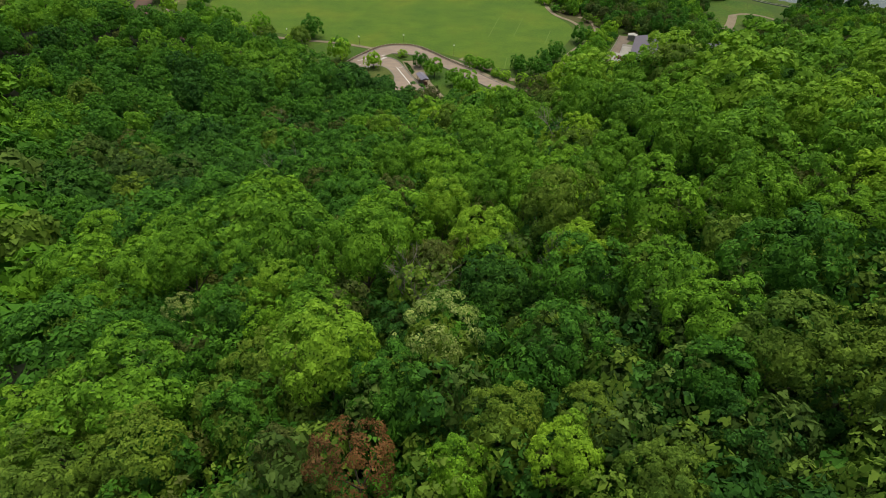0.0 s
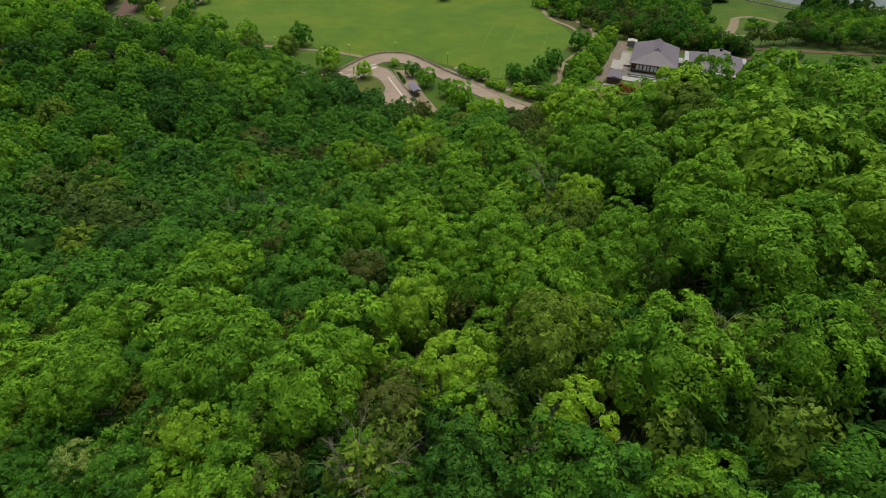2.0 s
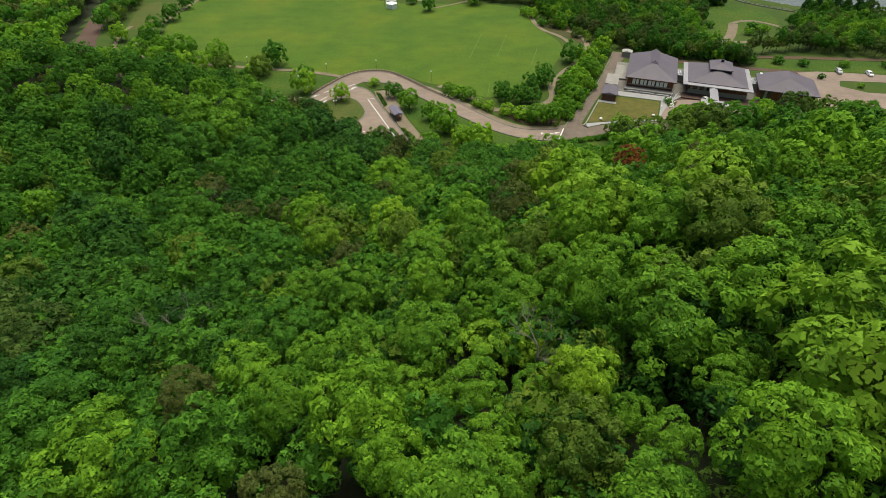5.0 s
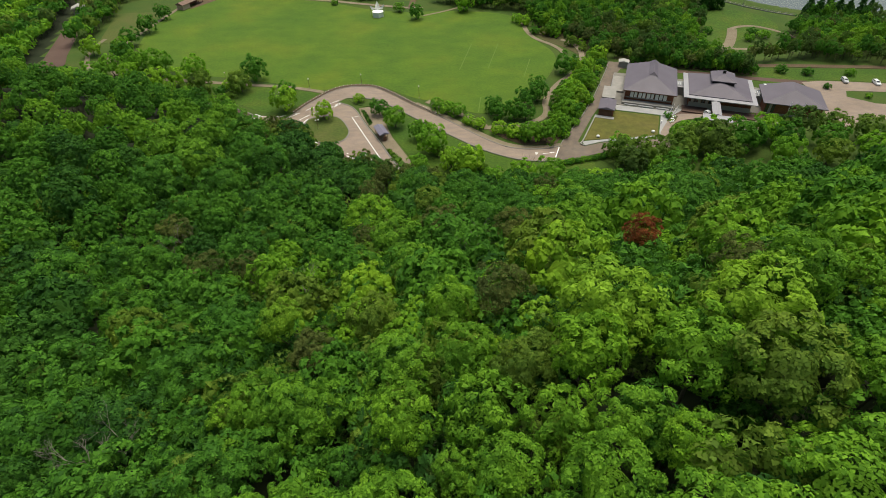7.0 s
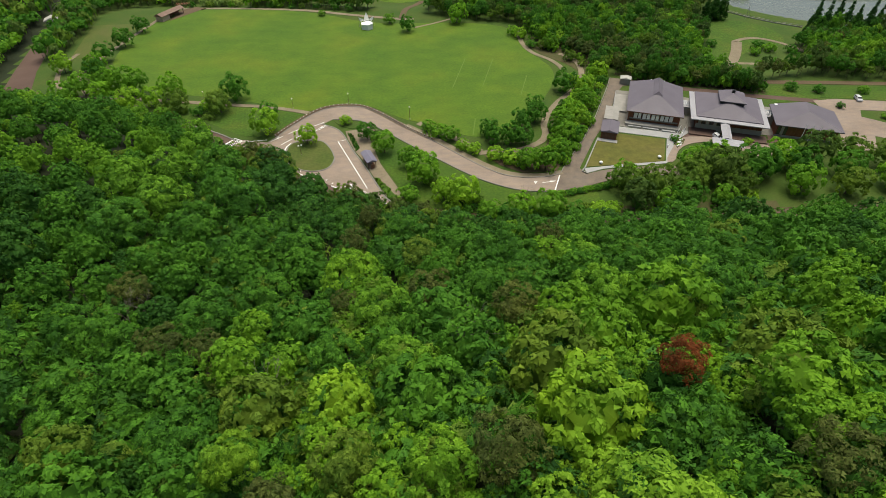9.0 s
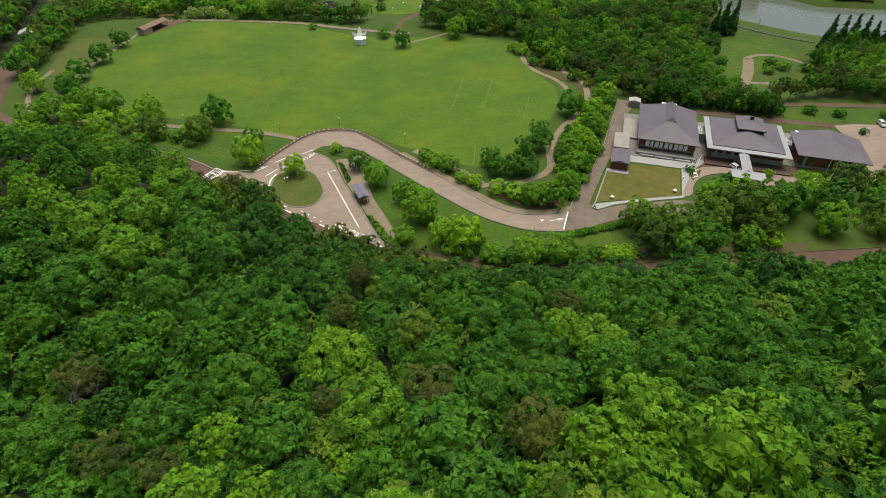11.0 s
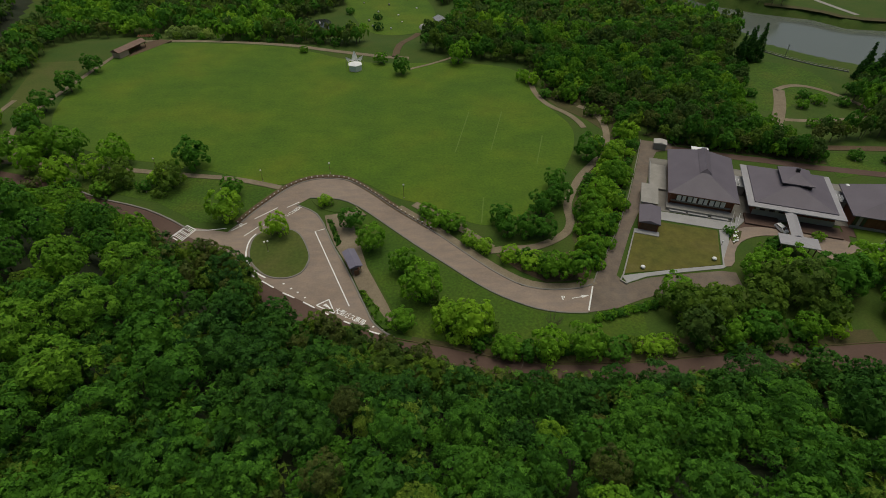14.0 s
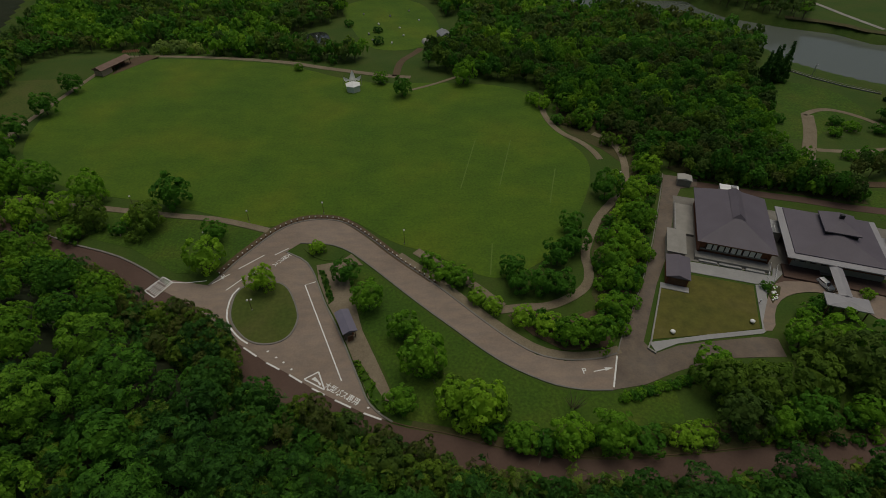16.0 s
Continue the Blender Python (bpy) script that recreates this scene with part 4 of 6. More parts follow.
# ---- park trees and shrubs ----
PARK = """-37.4 252.4 3.6 light|-26.4 266.4 2.1 light|-17.4 255.3 3.4 dark|-10.7 246.2 4 mid|-1.8 237.3 3.7 mid|2.9 228.4 5.2 mid|14.8 216.7 5 light|9.1 218.7 4 light|-1.3 219.2 3 mid
-53.1 259.3 5 light|-54.9 271 3.3 dark|-71.8 287 5.4 dark|-74.5 275.9 4.8 olive|-79.3 277.8 3 light|-97 288.9 5 mid|-114.2 292.7 6 mid|-125.4 295.7 5 mid|-108.1 277 5 light|-90.9 277.2 4.6 olive|-93.8 270.7 2.9 mid
3.5 260.8 2.6 mid|7.2 256.5 3 mid|11.4 254.4 3 mid|15.1 248.4 2.2 light|18.8 245.6 2.4 light|25.5 241.9 2.8 light|30.5 239.2 3 light|35.7 235.9 4 mid|41.2 235.6 4 mid|24.4 257.7 3.2 dark|26 252.4 3.8 dark|31.5 252.1 3.8 dark|35.9 251.6 3.5 dark|36.6 262.2 4 dark|41.8 266.9 4 dark|42.6 275.5 3.4 dark
50 260.1 4.2 mid|54.9 268.1 4.4 mid|61.3 278.2 4.2 mid|46.7 243.7 3.4 mid|56.1 292.4 4.6 dark|63.4 289.5 4.2 light|73 305 3.6 light|57.5 264.4 3.6 light|50.3 253.1 3.6 mid|42.6 356.7 2.8 mid|-9.2 363 4 dark|-18.8 375 2.9 mid|-55.7 387.7 1.9 mid|15.8 375.2 5 mid
-141 344.2 4.6 dark|-141.5 364.1 4 dark|-141.6 326.7 4.4 dark|-136.2 308.8 4.2 dark|53.5 349.5 4 mid|57.7 338 3.8 mid|52.2 361.9 4.4 mid|21.9 210.8 3 mid|30.4 210.6 4 mid|38.7 210.9 4.4 mid|45.3 210.7 3 dark|52.6 211.3 2.7 light
63.4 222.1 5 pine|71 220.8 5.4 pine|80.8 222.4 5.6 pine|92.6 226.7 6 pine|103.2 229.3 6 pine|63.7 214.2 4.6 pine|71.9 213.6 3.6 mid|78.1 215.2 4.6 pine|89.5 216 3.6 mid|94.7 221.1 5 pine|88.2 229.8 5 pine|63.7 227.7 3.8 mid
-153.6 314.6 4.4 light|-139.8 314.4 4.4 mid|-124.8 294.7 4.1 mid|-135.9 283.1 5 mid|-132.7 290.8 5 mid|-122 284.2 4.6 mid|-101.5 281.7 4 light|86.1 234.6 4 mid|94.9 235.3 4.6 mid|114.7 236 5 mid|125.9 238.3 5.4 pine|107.4 231.6 5 dark|138.1 238.6 5 olive|119.2 231.4 5 pine|132 230.2 5 pine|147.8 235.2 5 olive|114.2 222.3 5 mid|127.8 221.2 5 olive|142.1 223.9 5 mid"""
for item in PARK.replace("\n", "|").split("|"):
    a, b, c, hue = item.split()
    x, y, r = float(a), float(b), float(c)
    hue = ("olive", "pine", "mid")[int(x + y) % 3] if hue == "pine" else {"dark": "mid", "mid": "bright"}.get(hue, hue)
    tree(x, y, r * (0.96 if r > 3.1 else 1.04), hue, "park", lift=0.1 if r < 3.2 else 0.1 * r if hue != "pine" else 1.6, name="park_tree" if r > 2.6 else "park_shrub", place="in the park", group="park trees", squash=(0.9 if r < 3.2 else 1.12) if hue != "pine" else 1.15)

# ---- buildings ----
TURN = -17.5
ROOF = surface("dark_metal_roof", ((0.1, 0.086, 0.104), (0.118, 0.102, 0.124), (0.136, 0.12, 0.144)), 0.2, 3, 0.55, 0.05, wear=0.1)
PALE_ROOF = surface("pale_metal_eave", ((0.26, 0.25, 0.265), (0.31, 0.3, 0.315), (0.35, 0.34, 0.355)), 0.3, 3, 0.5, 0.03, wear=0.1)
TIMBER = surface("red_brown_timber", ((0.15, 0.055, 0.03), (0.2, 0.075, 0.04), (0.25, 0.1, 0.055)), 0.6, 6, 0.7, 0.1)
PLASTER = surface("pale_plaster", ((0.33, 0.315, 0.29), (0.38, 0.365, 0.335), (0.43, 0.41, 0.38)), 0.4, 4, 0.85, 0.03, wear=0.08)


def box(bm, x0, y0, z0, x1, y1, z1):
    v = [bm.verts.new(p) for p in ((x0, y0, z0), (x1, y0, z0), (x1, y1, z0), (x0, y1, z0), (x0, y0, z1), (x1, y0, z1), (x1, y1, z1), (x0, y1, z1))]
    for f in ((3, 2, 1, 0), (4, 5, 6, 7), (0, 1, 5, 4), (1, 2, 6, 5), (2, 3, 7, 6), (3, 0, 4, 7)):
        bm.faces.new([v[i] for i in f])


def box_part(name, spans, material, parent, label=""):
    bm = bmesh.new()
    box(bm, *spans)
    bmesh.ops.bevel(bm, geom=bm.edges[:], offset=0.02, segments=1, affect="EDGES")
    return part(name, bm, material, parent, label)


def hip(name, w, d, z, rise, ridge0, ridge1, material, parent, x0=0.0, y0=0.0, thick=0.3, label=""):
    """A hipped roof over a rectangle: the ridge runs from front to back, between two shares of the depth."""
    bm = bmesh.new()
    low = [(x0, y0), (x0 + w, y0), (x0 + w, y0 + d), (x0, y0 + d)]
    a = [bm.verts.new((x, y, z - thick)) for x, y in low]
    b = [bm.verts.new((x, y, z)) for x, y in low]
    r0, r1 = bm.verts.new((x0 + w / 2, y0 + d * ridge0, z + rise)), bm.verts.new((x0 + w / 2, y0 + d * ridge1, z + rise))
    bm.faces.new(a[::-1])
    for i in range(4):
        bm.faces.new((a[i], a[(i + 1) % 4], b[(i + 1) % 4], b[i]))
    bm.faces.new((b[0], b[1], r0))
    bm.faces.new((b[1], b[2], r1, r0))
    bm.faces.new((b[2], b[3], r1))
    bm.faces.new((b[3], b[0], r0, r1))
    return part(name, bm, material, parent, label)


def hall(x, y, w, d, rise, ridge0, ridge1, label):
    house = holder("hall", pose(x, y, 0, 0, 0, TURN))
    tagged(house, label, "building", "park halls")
    return house


one = hall(73.6, 265.8, 19.3, 26, 5, 0.36, 0.98, "low hall with dark grey hipped metal roof and red-brown timber walls")
hip("roof", 19.3, 26, 5.0, 3.5, 0.36, 0.86, ROOF, one)
box_part("wall", (1.2, 1.4, 0, 18.1, 24.8, 4.75), TIMBER, one)
two = hall(94.3, 259.6, 26, 23, 4.5, 0.4, 0.7, "central hall with a pale eave band round its dark hipped roof")
hip("eave_roof", 25, 23, 4.9, 1.2, 0.5, 0.51, PALE_ROOF, two)
hip("roof", 21.4, 20.4, 5.35, 2.6, 0.4, 0.75, ROOF, two, 1.8, 1.9)
box_part("wall", (2.5, 3, 0, 23.5, 21, 4.6), TIMBER, two)
three = hall(121.4, 255.0, 20.8, 19, 4, 0.5, 0.8, "low timber hall with a dark hipped roof and skylights")
hip("roof", 20.8, 16.4, 4.8, 3.0, 0.44, 0.9, ROOF, three)
box_part("wall", (1.2, 1.4, 0, 19.6, 15.4, 4.55), TIMBER, three)

# ---- more of the halls ----
DARK = surface("dark_opening", ((0.02, 0.02, 0.022), (0.03, 0.03, 0.032), (0.04, 0.04, 0.04)), 0.5, 3, 0.5, 0)
WHITE = surface("white_paint", ((0.7, 0.7, 0.69), (0.78, 0.78, 0.77), (0.82, 0.82, 0.81)), 0.5, 5, 0.6, 0.02, wear=0.06)
STEEL = surface("grey_steel", ((0.3, 0.3, 0.31), (0.36, 0.36, 0.37), (0.42, 0.42, 0.43)), 1, 8, 0.45, 0, metal=0.6, wear=0.1)
BRONZE = surface("brown_post", ((0.1, 0.055, 0.035), (0.13, 0.07, 0.045), (0.16, 0.09, 0.06)), 1, 8, 0.7, 0.1)
GLASS, gt, gb = nodes_of("window_glass")
gb.inputs["Base Color"].default_value = (0.03, 0.035, 0.04, 1)
gb.inputs["Roughness"].default_value, gb.inputs["Specular IOR Level"].default_value = 0.08, 0.7


def bar(name, p, q, width, height, material, parent=None, label=""):
    """A straight bar with a rectangular section from p to q."""
    p, q = Vector(p), Vector(q)
    d = q - p
    bm = bmesh.new()
    box(bm, 0, -width / 2, -height / 2, d.length, width / 2, height / 2)
    m = Matrix.Translation(p) @ d.to_track_quat("X", "Z").to_matrix().to_4x4()
    bmesh.ops.transform(bm, matrix=m, verts=bm.verts)
    return part(name, bm, material, parent, label)


def rod(name, p, q, r0, r1, material, parent=None, seg=8, label=""):
    p, q = Vector(p), Vector(q)
    d = q - p
    bm = bmesh.new()
    bmesh.ops.create_cone(bm, cap_ends=True, segments=seg, radius1=r0, radius2=r1, depth=d.length)
    bmesh.ops.transform(bm, matrix=Matrix.Translation((p + q) / 2) @ d.to_track_quat("Z", "Y").to_matrix().to_4x4(), verts=bm.verts)
    return part(name, bm, material, parent, label)


def ball(name, c, r, material, parent=None, squash=1.0, label=""):
    bm = bmesh.new()
    bmesh.ops.create_icosphere(bm, subdivisions=2, radius=r)
    bmesh.ops.transform(bm, matrix=Matrix.Translation(c) @ Matrix.Diagonal((1, 1, squash, 1)), verts=bm.verts)
    return part(name, bm, material, parent, label)


# the first hall: panelled front, raised ridge, terrace
for k in range(9):
    x = 2.9 + 1.5 * k
    w = box_part("window", (x, 0.98, 2.2, x + (1.15 if k % 2 == 0 or k > 6 else 0.95), 1.395, 4.1), WHITE, one, "pale sliding panel")
    box_part("window_frame", (x - 0.22, 1.0, 2.1, x - 0.04, 1.394, 4.28), DARK, w)
box_part("sill_band", (1.0, 1.1, 1.7, 18.3, 1.39, 2.15), CONCRETE, one)
box_part("eave_beam", (0.9, 1.15, 4.3, 18.4, 1.38, 4.68), BRONZE, one)
for x in (1.0, 17.9):
    box_part("corner_post", (x, 0.9, 0, x + 0.4, 1.3, 4.68), TIMBER, one)
bm = bmesh.new()
pts = [(8.2, 8.5, 8.15), (11.5, 8.5, 8.15), (11.5, 22.8, 8.15), (8.2, 22.8, 8.15), (9.85, 9.4, 9.3), (9.85, 22.0, 9.3)]
v = [bm.verts.new(p) for p in pts]
for f in ((0, 1, 4), (1, 2, 5, 4), (2, 3, 5), (3, 0, 4, 5), (3, 2, 1, 0)):
    bm.faces.new([v[i] for i in f])
ridge = part("ridge_cap", bm, ROOF, one)
box_part("ridge_vent", (8.5, 8.8, 7.3, 11.2, 22.4, 8.145), DARK, ridge)
box_part("terrace", (0.4, -1.6, 0, 18.9, 1.25, 1.0), CONCRETE, one)
for k, (x0, x1) in enumerate(((1.5, 6.0), (6.6, 12.0), (13.0, 17.5))):
    box_part("step", (x0, -2.3 - 0.1 * k, 0, x1, -1.62, 0.5), STONE_PAVING, one)
for k in range(8):
    box_part("fascia_plank", (0.02 + 2.41 * k, -0.07, 4.66, 2.35 + 2.41 * k, -0.005, 4.98), BRONZE, one)
# back wing and side deck of the first hall
annex = tagged(holder("annex", pose(64.9, 263.2, 0, 0, 0, TURN)), "small timber annex with a blue-grey gabled roof", "annex")
hip("roof", 5.9, 8.9, 3.0, 0.7, 0.03, 0.97, ROOF, annex, 0.1, -9.1, 0.18)
box_part("wall", (0.5, -8.6, 0, 5.6, -0.6, 2.8), TIMBER, annex)
box_part("plinth", (-0.6, -10.6, 0, 6.2, -8.65, 0.3), STONE_PAVING, annex)
box_part("plank_front", (0.9, -8.72, 0.6, 5.2, -8.61, 2.4), BRONZE, annex)
deck = tagged(holder("side_wing", pose(65.6, 264.2, 0, 0, 0, TURN)), "low flat-roofed concrete side wing beside the hall", "annex")
box_part("flat_roof", (0.0, 0.0, 2.75, 4.9, 10.4, 2.95), CONCRETE, deck)
box_part("wall", (0.3, 0.2, 0, 4.6, 10.2, 2.74), PLASTER, deck)
rear = tagged(holder("side_terrace", pose(71.6, 274.9, 0, 0, 0, TURN)), "raised pale concrete terrace beside the hall", "terrace")
box_part("slab", (0.0, 0.0, 0, 5.2, 14.5, 0.8), CONCRETE, rear)
for k in range(9):
    box_part("railing_post", (0.05, 0.2 + 1.75 * k, 0.8, 0.15, 0.3 + 1.75 * k, 1.8), STEEL, rear)
box_part("handrail", (0.04, 0.1, 1.8, 0.16, 14.4, 1.88), STEEL, rear)
plant = tagged(holder("plant_room", pose(90.0, 291.4, 0, 0, 0, TURN)), "small white flat-roofed plant room behind the hall", "shed")
box_part("wall", (0, -1.3, 0, 5.0, 2.6, 4.0), PLASTER, plant)
box_part("flat_roof", (-0.15, -1.45, 4.0, 5.15, 2.75, 4.2), WHITE, plant)
box_part("roof_unit", (2.9, 0.2, 4.2, 4.3, 1.5, 5.0), STEEL, plant)
shed = tagged(holder("garden_shed", pose(81.0, 301.0, 0, 0, 0, TURN)), "small pale-roofed garden shed at the wood's edge", "shed")
hip("roof", 4.4, 3.6, 2.4, 0.5, 0.05, 0.95, PLASTER, shed, -0.2, -2.2, 0.12)
box_part("wall", (0, -2.0, 0, 4.0, 1.2, 2.28), CONCRETE, shed)
# the central hall
mon = hip("monitor_roof", 8.6, 9.4, 8.35, 1.3, 0.5, 0.85, ROOF, two, 8.9, 9.4, 0.3)
box_part("monitor_wall", (9.4, 9.9, 5.6, 17.0, 18.3, 8.06), DARK, two)
box_part("chimney", (12.7, 14.4, 9.3, 13.7, 15.2, 10.6), DARK, mon)
box_part("front_wall", (2.4, 2.7, 0, 23.6, 2.99, 2.2), PLASTER, two)
for k in range(6):
    x = 3.0 + 1.25 * k
    w = box_part("window", (x, 2.62, 2.3, x + 0.95, 2.69, 4.1), GLASS if k % 2 else PLASTER, two)
    box_part("window_frame", (x - 0.15, 2.6, 2.25, x - 0.03, 2.69, 4.2), DARK, w)
for k in range(7):
    x = 13.8 + 1.35 * k
    w = box_part("window", (x, 2.62, 2.3, x + 1.05, 2.69, 4.1), TIMBER, two)
    box_part("window_frame", (x - 0.15, 2.6, 2.25, x - 0.03, 2.69, 4.2), DARK, w)
box_part("platform", (0.4, -2.4, 0, 9.4, 2.65, 0.6), OLD_ASPHALT, two)
box_part("platform", (12.8, -2.4, 0, 25.4, 2.65, 0.6), OLD_ASPHALT, two)
bm = bmesh.new()
pts = [(9.6, -10.6, 4.3), (12.6, -10.6, 4.3), (12.6, 1.2, 4.3), (9.6, 1.2, 4.3), (11.1, -10.6, 4.8), (11.1, 1.2, 4.8)]
v = [bm.verts.new(p) for p in pts]
for f in ((0, 1, 4), (1, 2, 5, 4), (2, 3, 5), (3, 0, 4, 5), (3, 2, 1, 0)):
    bm.faces.new([v[i] for i in f])
part("walkway_roof", bm, PALE_ROOF, two, "pale gabled walkway roof")
hip("porch_roof", 9.6, 4.6, 4.2, 0.7, 0.45, 0.55, PALE_ROOF, two, 6.4, -14.6, 0.25)
for x in (7.2, 10.0, 12.4, 15.2):
    for y in (-14.0, -10.7):
        rod("pillar", (x, y, 0), (x, y, 3.95), 0.16, 0.16, BRONZE, two)
for y in (-7.5, -4.0):
    for x in (9.9, 12.3):
        rod("pillar", (x, y, 0), (x, y, 4.28), 0.13, 0.13, BRONZE, two)
# the third hall
for k, x in enumerate((1.4, 4.6, 7.8)):
    box_part("skylight", (x, 14.9, 5.0, x + 1.7, 15.9, 5.45), WHITE, three, "white skylight box")
for k, x in enumerate((10.4, 12.0, 13.6, 15.2)):
    box_part("roof_vent", (x, 15.2, 5.0, x + 0.35, 15.7, 5.4), DARK, three)
for k in range(12):
    x = 4.6 + 1.2 * k
    box_part("timber_panel", (x, 1.26, 0.9, x + 1.1, 1.39, 4.2), TIMBER, three)
for k in range(3):
    w = box_part("window", (1.5 + 1.0 * k, 1.26, 0.9, 2.35 + 1.0 * k, 1.39, 4.2), GLASS if k != 1 else PLASTER, three)
box_part("plinth", (1.0, 1.0, 0, 19.8, 1.38, 0.8), CONCRETE, three)
for x, y, w, d, h in ((95.2, 272.4, 4.2, 6.0, 3.2), (122.2, 264.2, 3.4, 6.0, 3.2)):
    link = tagged(holder("link_corridor", pose(x, y, 0, 0, 0, TURN)), "narrow grey-roofed corridor linking two halls", "corridor", "hall links")
    box_part("wall", (0.1, 0.1, 0, w - 0.1, d - 0.1, h - 0.2), PLASTER, link)
    box_part("flat_roof", (0, 0, h - 0.2, w, d, h), STEEL, link)
    for k in range(3):
        box_part("roof_rail", (0.4 + 0.8 * k, 0.3, h, 0.5 + 0.8 * k, 2.6, h + 0.9), WHITE, link)
for x, y in ((125.4, 246.1), (127.6, 245.7), (129.8, 245.2)):
    flag = tagged(holder("flagpole", pose(x, y, 0)), "tall bare pale flagpole on the lawn before the hall", "flagpole", "flagpoles")
    rod("pole", (0, 0, 0), (0, 0, 9.2), 0.09, 0.06, WHITE, flag)
    ball("finial", (0, 0, 9.25), 0.12, STEEL, flag)
    rod("footing", (0, 0, -0.1), (0, 0, 0.25), 0.28, 0.25, CONCRETE, flag)

# ---- paved areas and lawns of the halls ----
tagged(slab("dry_lawn", [(54.1, 236.7), (60.8, 252.7), (69.6, 258.2), (84.9, 254.1), (80.2, 240), (68, 238.2)], DRY_LAWN, 0.12, base=0), "worn yellowish lawn beside the hall", "lawn", kind="structure")
tagged(slab("stone_path", [(53.3, 235.8), (54, 233.1), (59.4, 235.4), (67.5, 236.8), (80.3, 238.5), (83.6, 240.8), (86.7, 250.9), (90.2, 254.7), (85.5, 254.4), (80.7, 239.8), (67.3, 238.1)], STONE_PAVING, 0.16, base=0), "pale stone path along the lawn", "path", kind="structure")
tagged(slab("hall_forecourt", [(70.3, 259.2), (70.9, 263.4), (91.3, 257.7), (92.9, 260.8), (94.9, 259), (90.1, 254.7), (85.6, 254.8)], STONE_PAVING, 0.14, base=0), "pale paving in front of the halls", "pavement", kind="structure")
tagged(slab("hall_apron", [(70.6, 266.5), (72.2, 277.5), (77.5, 293.5), (100, 287.2), (124, 280), (146, 272.8), (140.6, 253.5), (119.6, 256.5), (94.5, 259.3), (92.8, 261), (91.2, 258.1), (71.4, 263.7)], KERB, 0.117, base=0), "grey paving round and between the halls", "pavement", kind="structure")
tagged(slab("entrance_court", [(90.6, 254.8), (95.4, 259.3), (121, 253.1), (119, 247.4), (107.2, 250.7)], OLD_ASPHALT, 0.13, base=0), "dark brown-grey court before the central hall", "pavement", kind="structure")
tagged(slab("entrance_drive", rounded([(80.2, 239.3), (83.5, 239.3), (86.4, 246), (90.2, 249.9), (95.5, 251.9), (101.3, 251.8), (105.7, 249), (110.4, 241.7), (113.9, 238), (121.6, 243.5), (118.3, 250.9), (107.6, 254.2), (94.7, 256.1), (89.8, 254.5), (86.5, 249.9)], rounds=1), ASPHALT, 0.18, base=0), "brown-grey asphalt entrance drive", "road", kind="structure")
tagged(slab("flag_lawn", [(121.5, 249), (124, 256.3), (142.4, 251.6), (140.1, 245.8)], GRASS, 0.1, base=0), "small bright green lawn with a stone edge", "lawn", kind="structure")
tagged(slab("car_park", [(142.2, 246), (149.8, 266.5), (150.5, 283), (159.3, 284.3), (181.7, 281.6), (219.3, 276.4), (217.8, 269.6), (178.1, 273.7), (163.8, 274.8), (161.1, 269.6), (168.9, 263.7), (215.1, 257.5), (213, 247.7), (170.5, 247.9), (157.5, 255.4), (152.4, 245.7)], ASPHALT, 0.09, base=0), "grey-brown asphalt car park with grass islands", "road", kind="structure")
tagged(slab("side_lawn", [(134.3, 281), (137.3, 296.5), (200.6, 294.2), (220.8, 283.3), (219.6, 277.6), (183, 282.6), (155.2, 285.6)], PARK_GRASS, 0.05, base=0), "narrow green lawn behind the car park", "lawn", kind="structure")
for k in range(15):
    x = 122.6 + 1.25 * k
    rock = tagged(holder("edging_stone", pose(x, 249.2 - 0.18 * (x - 122) + 0.15 * math.sin(k * 2.1), 0.05, 0, 0, 40 * k)), "pale rough edging stone on the lawn's rim", "stone", "lawn edging stones")
    bm = bmesh.new()
    bmesh.ops.create_icosphere(bm, subdivisions=1, radius=0.45)
    for q in bm.verts:
        q.co *= 0.8 + 0.4 * noise.noise(q.co * 3 + Vector((k, 0, 0)))
        q.co.z *= 0.6
    part("stone", bm, STONE_PAVING, rock)

# ---- round the loop road ----
ISLAND = [(-40.2, 254), (-42.7, 252.9), (-43.9, 249.9), (-43.3, 244.1), (-41.6, 240.5), (-38.4, 237), (-35.8, 235.3), (-32.7, 234.7), (-29.6, 235.4), (-27.5, 237.5), (-26.8, 241.5), (-27.2, 244.2), (-29.3, 249.1), (-31.7, 253), (-34.6, 254.9)]
tagged(slab("traffic_island", rounded(ISLAND), DRY_GRASS, 0.24, base=0), "teardrop-shaped grassed traffic island", "lawn", kind="structure")


def kerb(name, points, width, height, material, label, rounds=1):
    ob = strip(name, points, width, material, height, rounds, height + 0.1, False)
    return tagged(ob, label, "kerb", kind="structure")


kerb("island_kerb", ISLAND + ISLAND[:1], 0.4, 0.27, KERB, "pale concrete kerb round the island", 2)
tagged(strip("island_edge_line", [(x - 0.75, y - 0.25) for x, y in ISLAND[1:7]], 0.4, WHITE_LINE, 0.115, 1, 0.03), "white painted line round the island", "marking", kind="structure")
kerb("loop_kerb", [(x, y + 0.1) for x, y in LOOP_OUT], 0.4, 0.22, KERB, "concrete kerb of the loop road")
kerb("inner_kerb", LOOP_IN[:13], 0.35, 0.2, KERB, "concrete kerb on the inside of the loop road")
kerb("bay_kerb", LOOP_IN[13:], 0.4, 0.24, KERB, "pale concrete kerb of the bus bay")
kerb("main_kerb", [(x, y + 0.4) for x, y in MAIN_FAR[17:]], 0.2, 0.15, SOIL, "low concrete kerb along the main road")
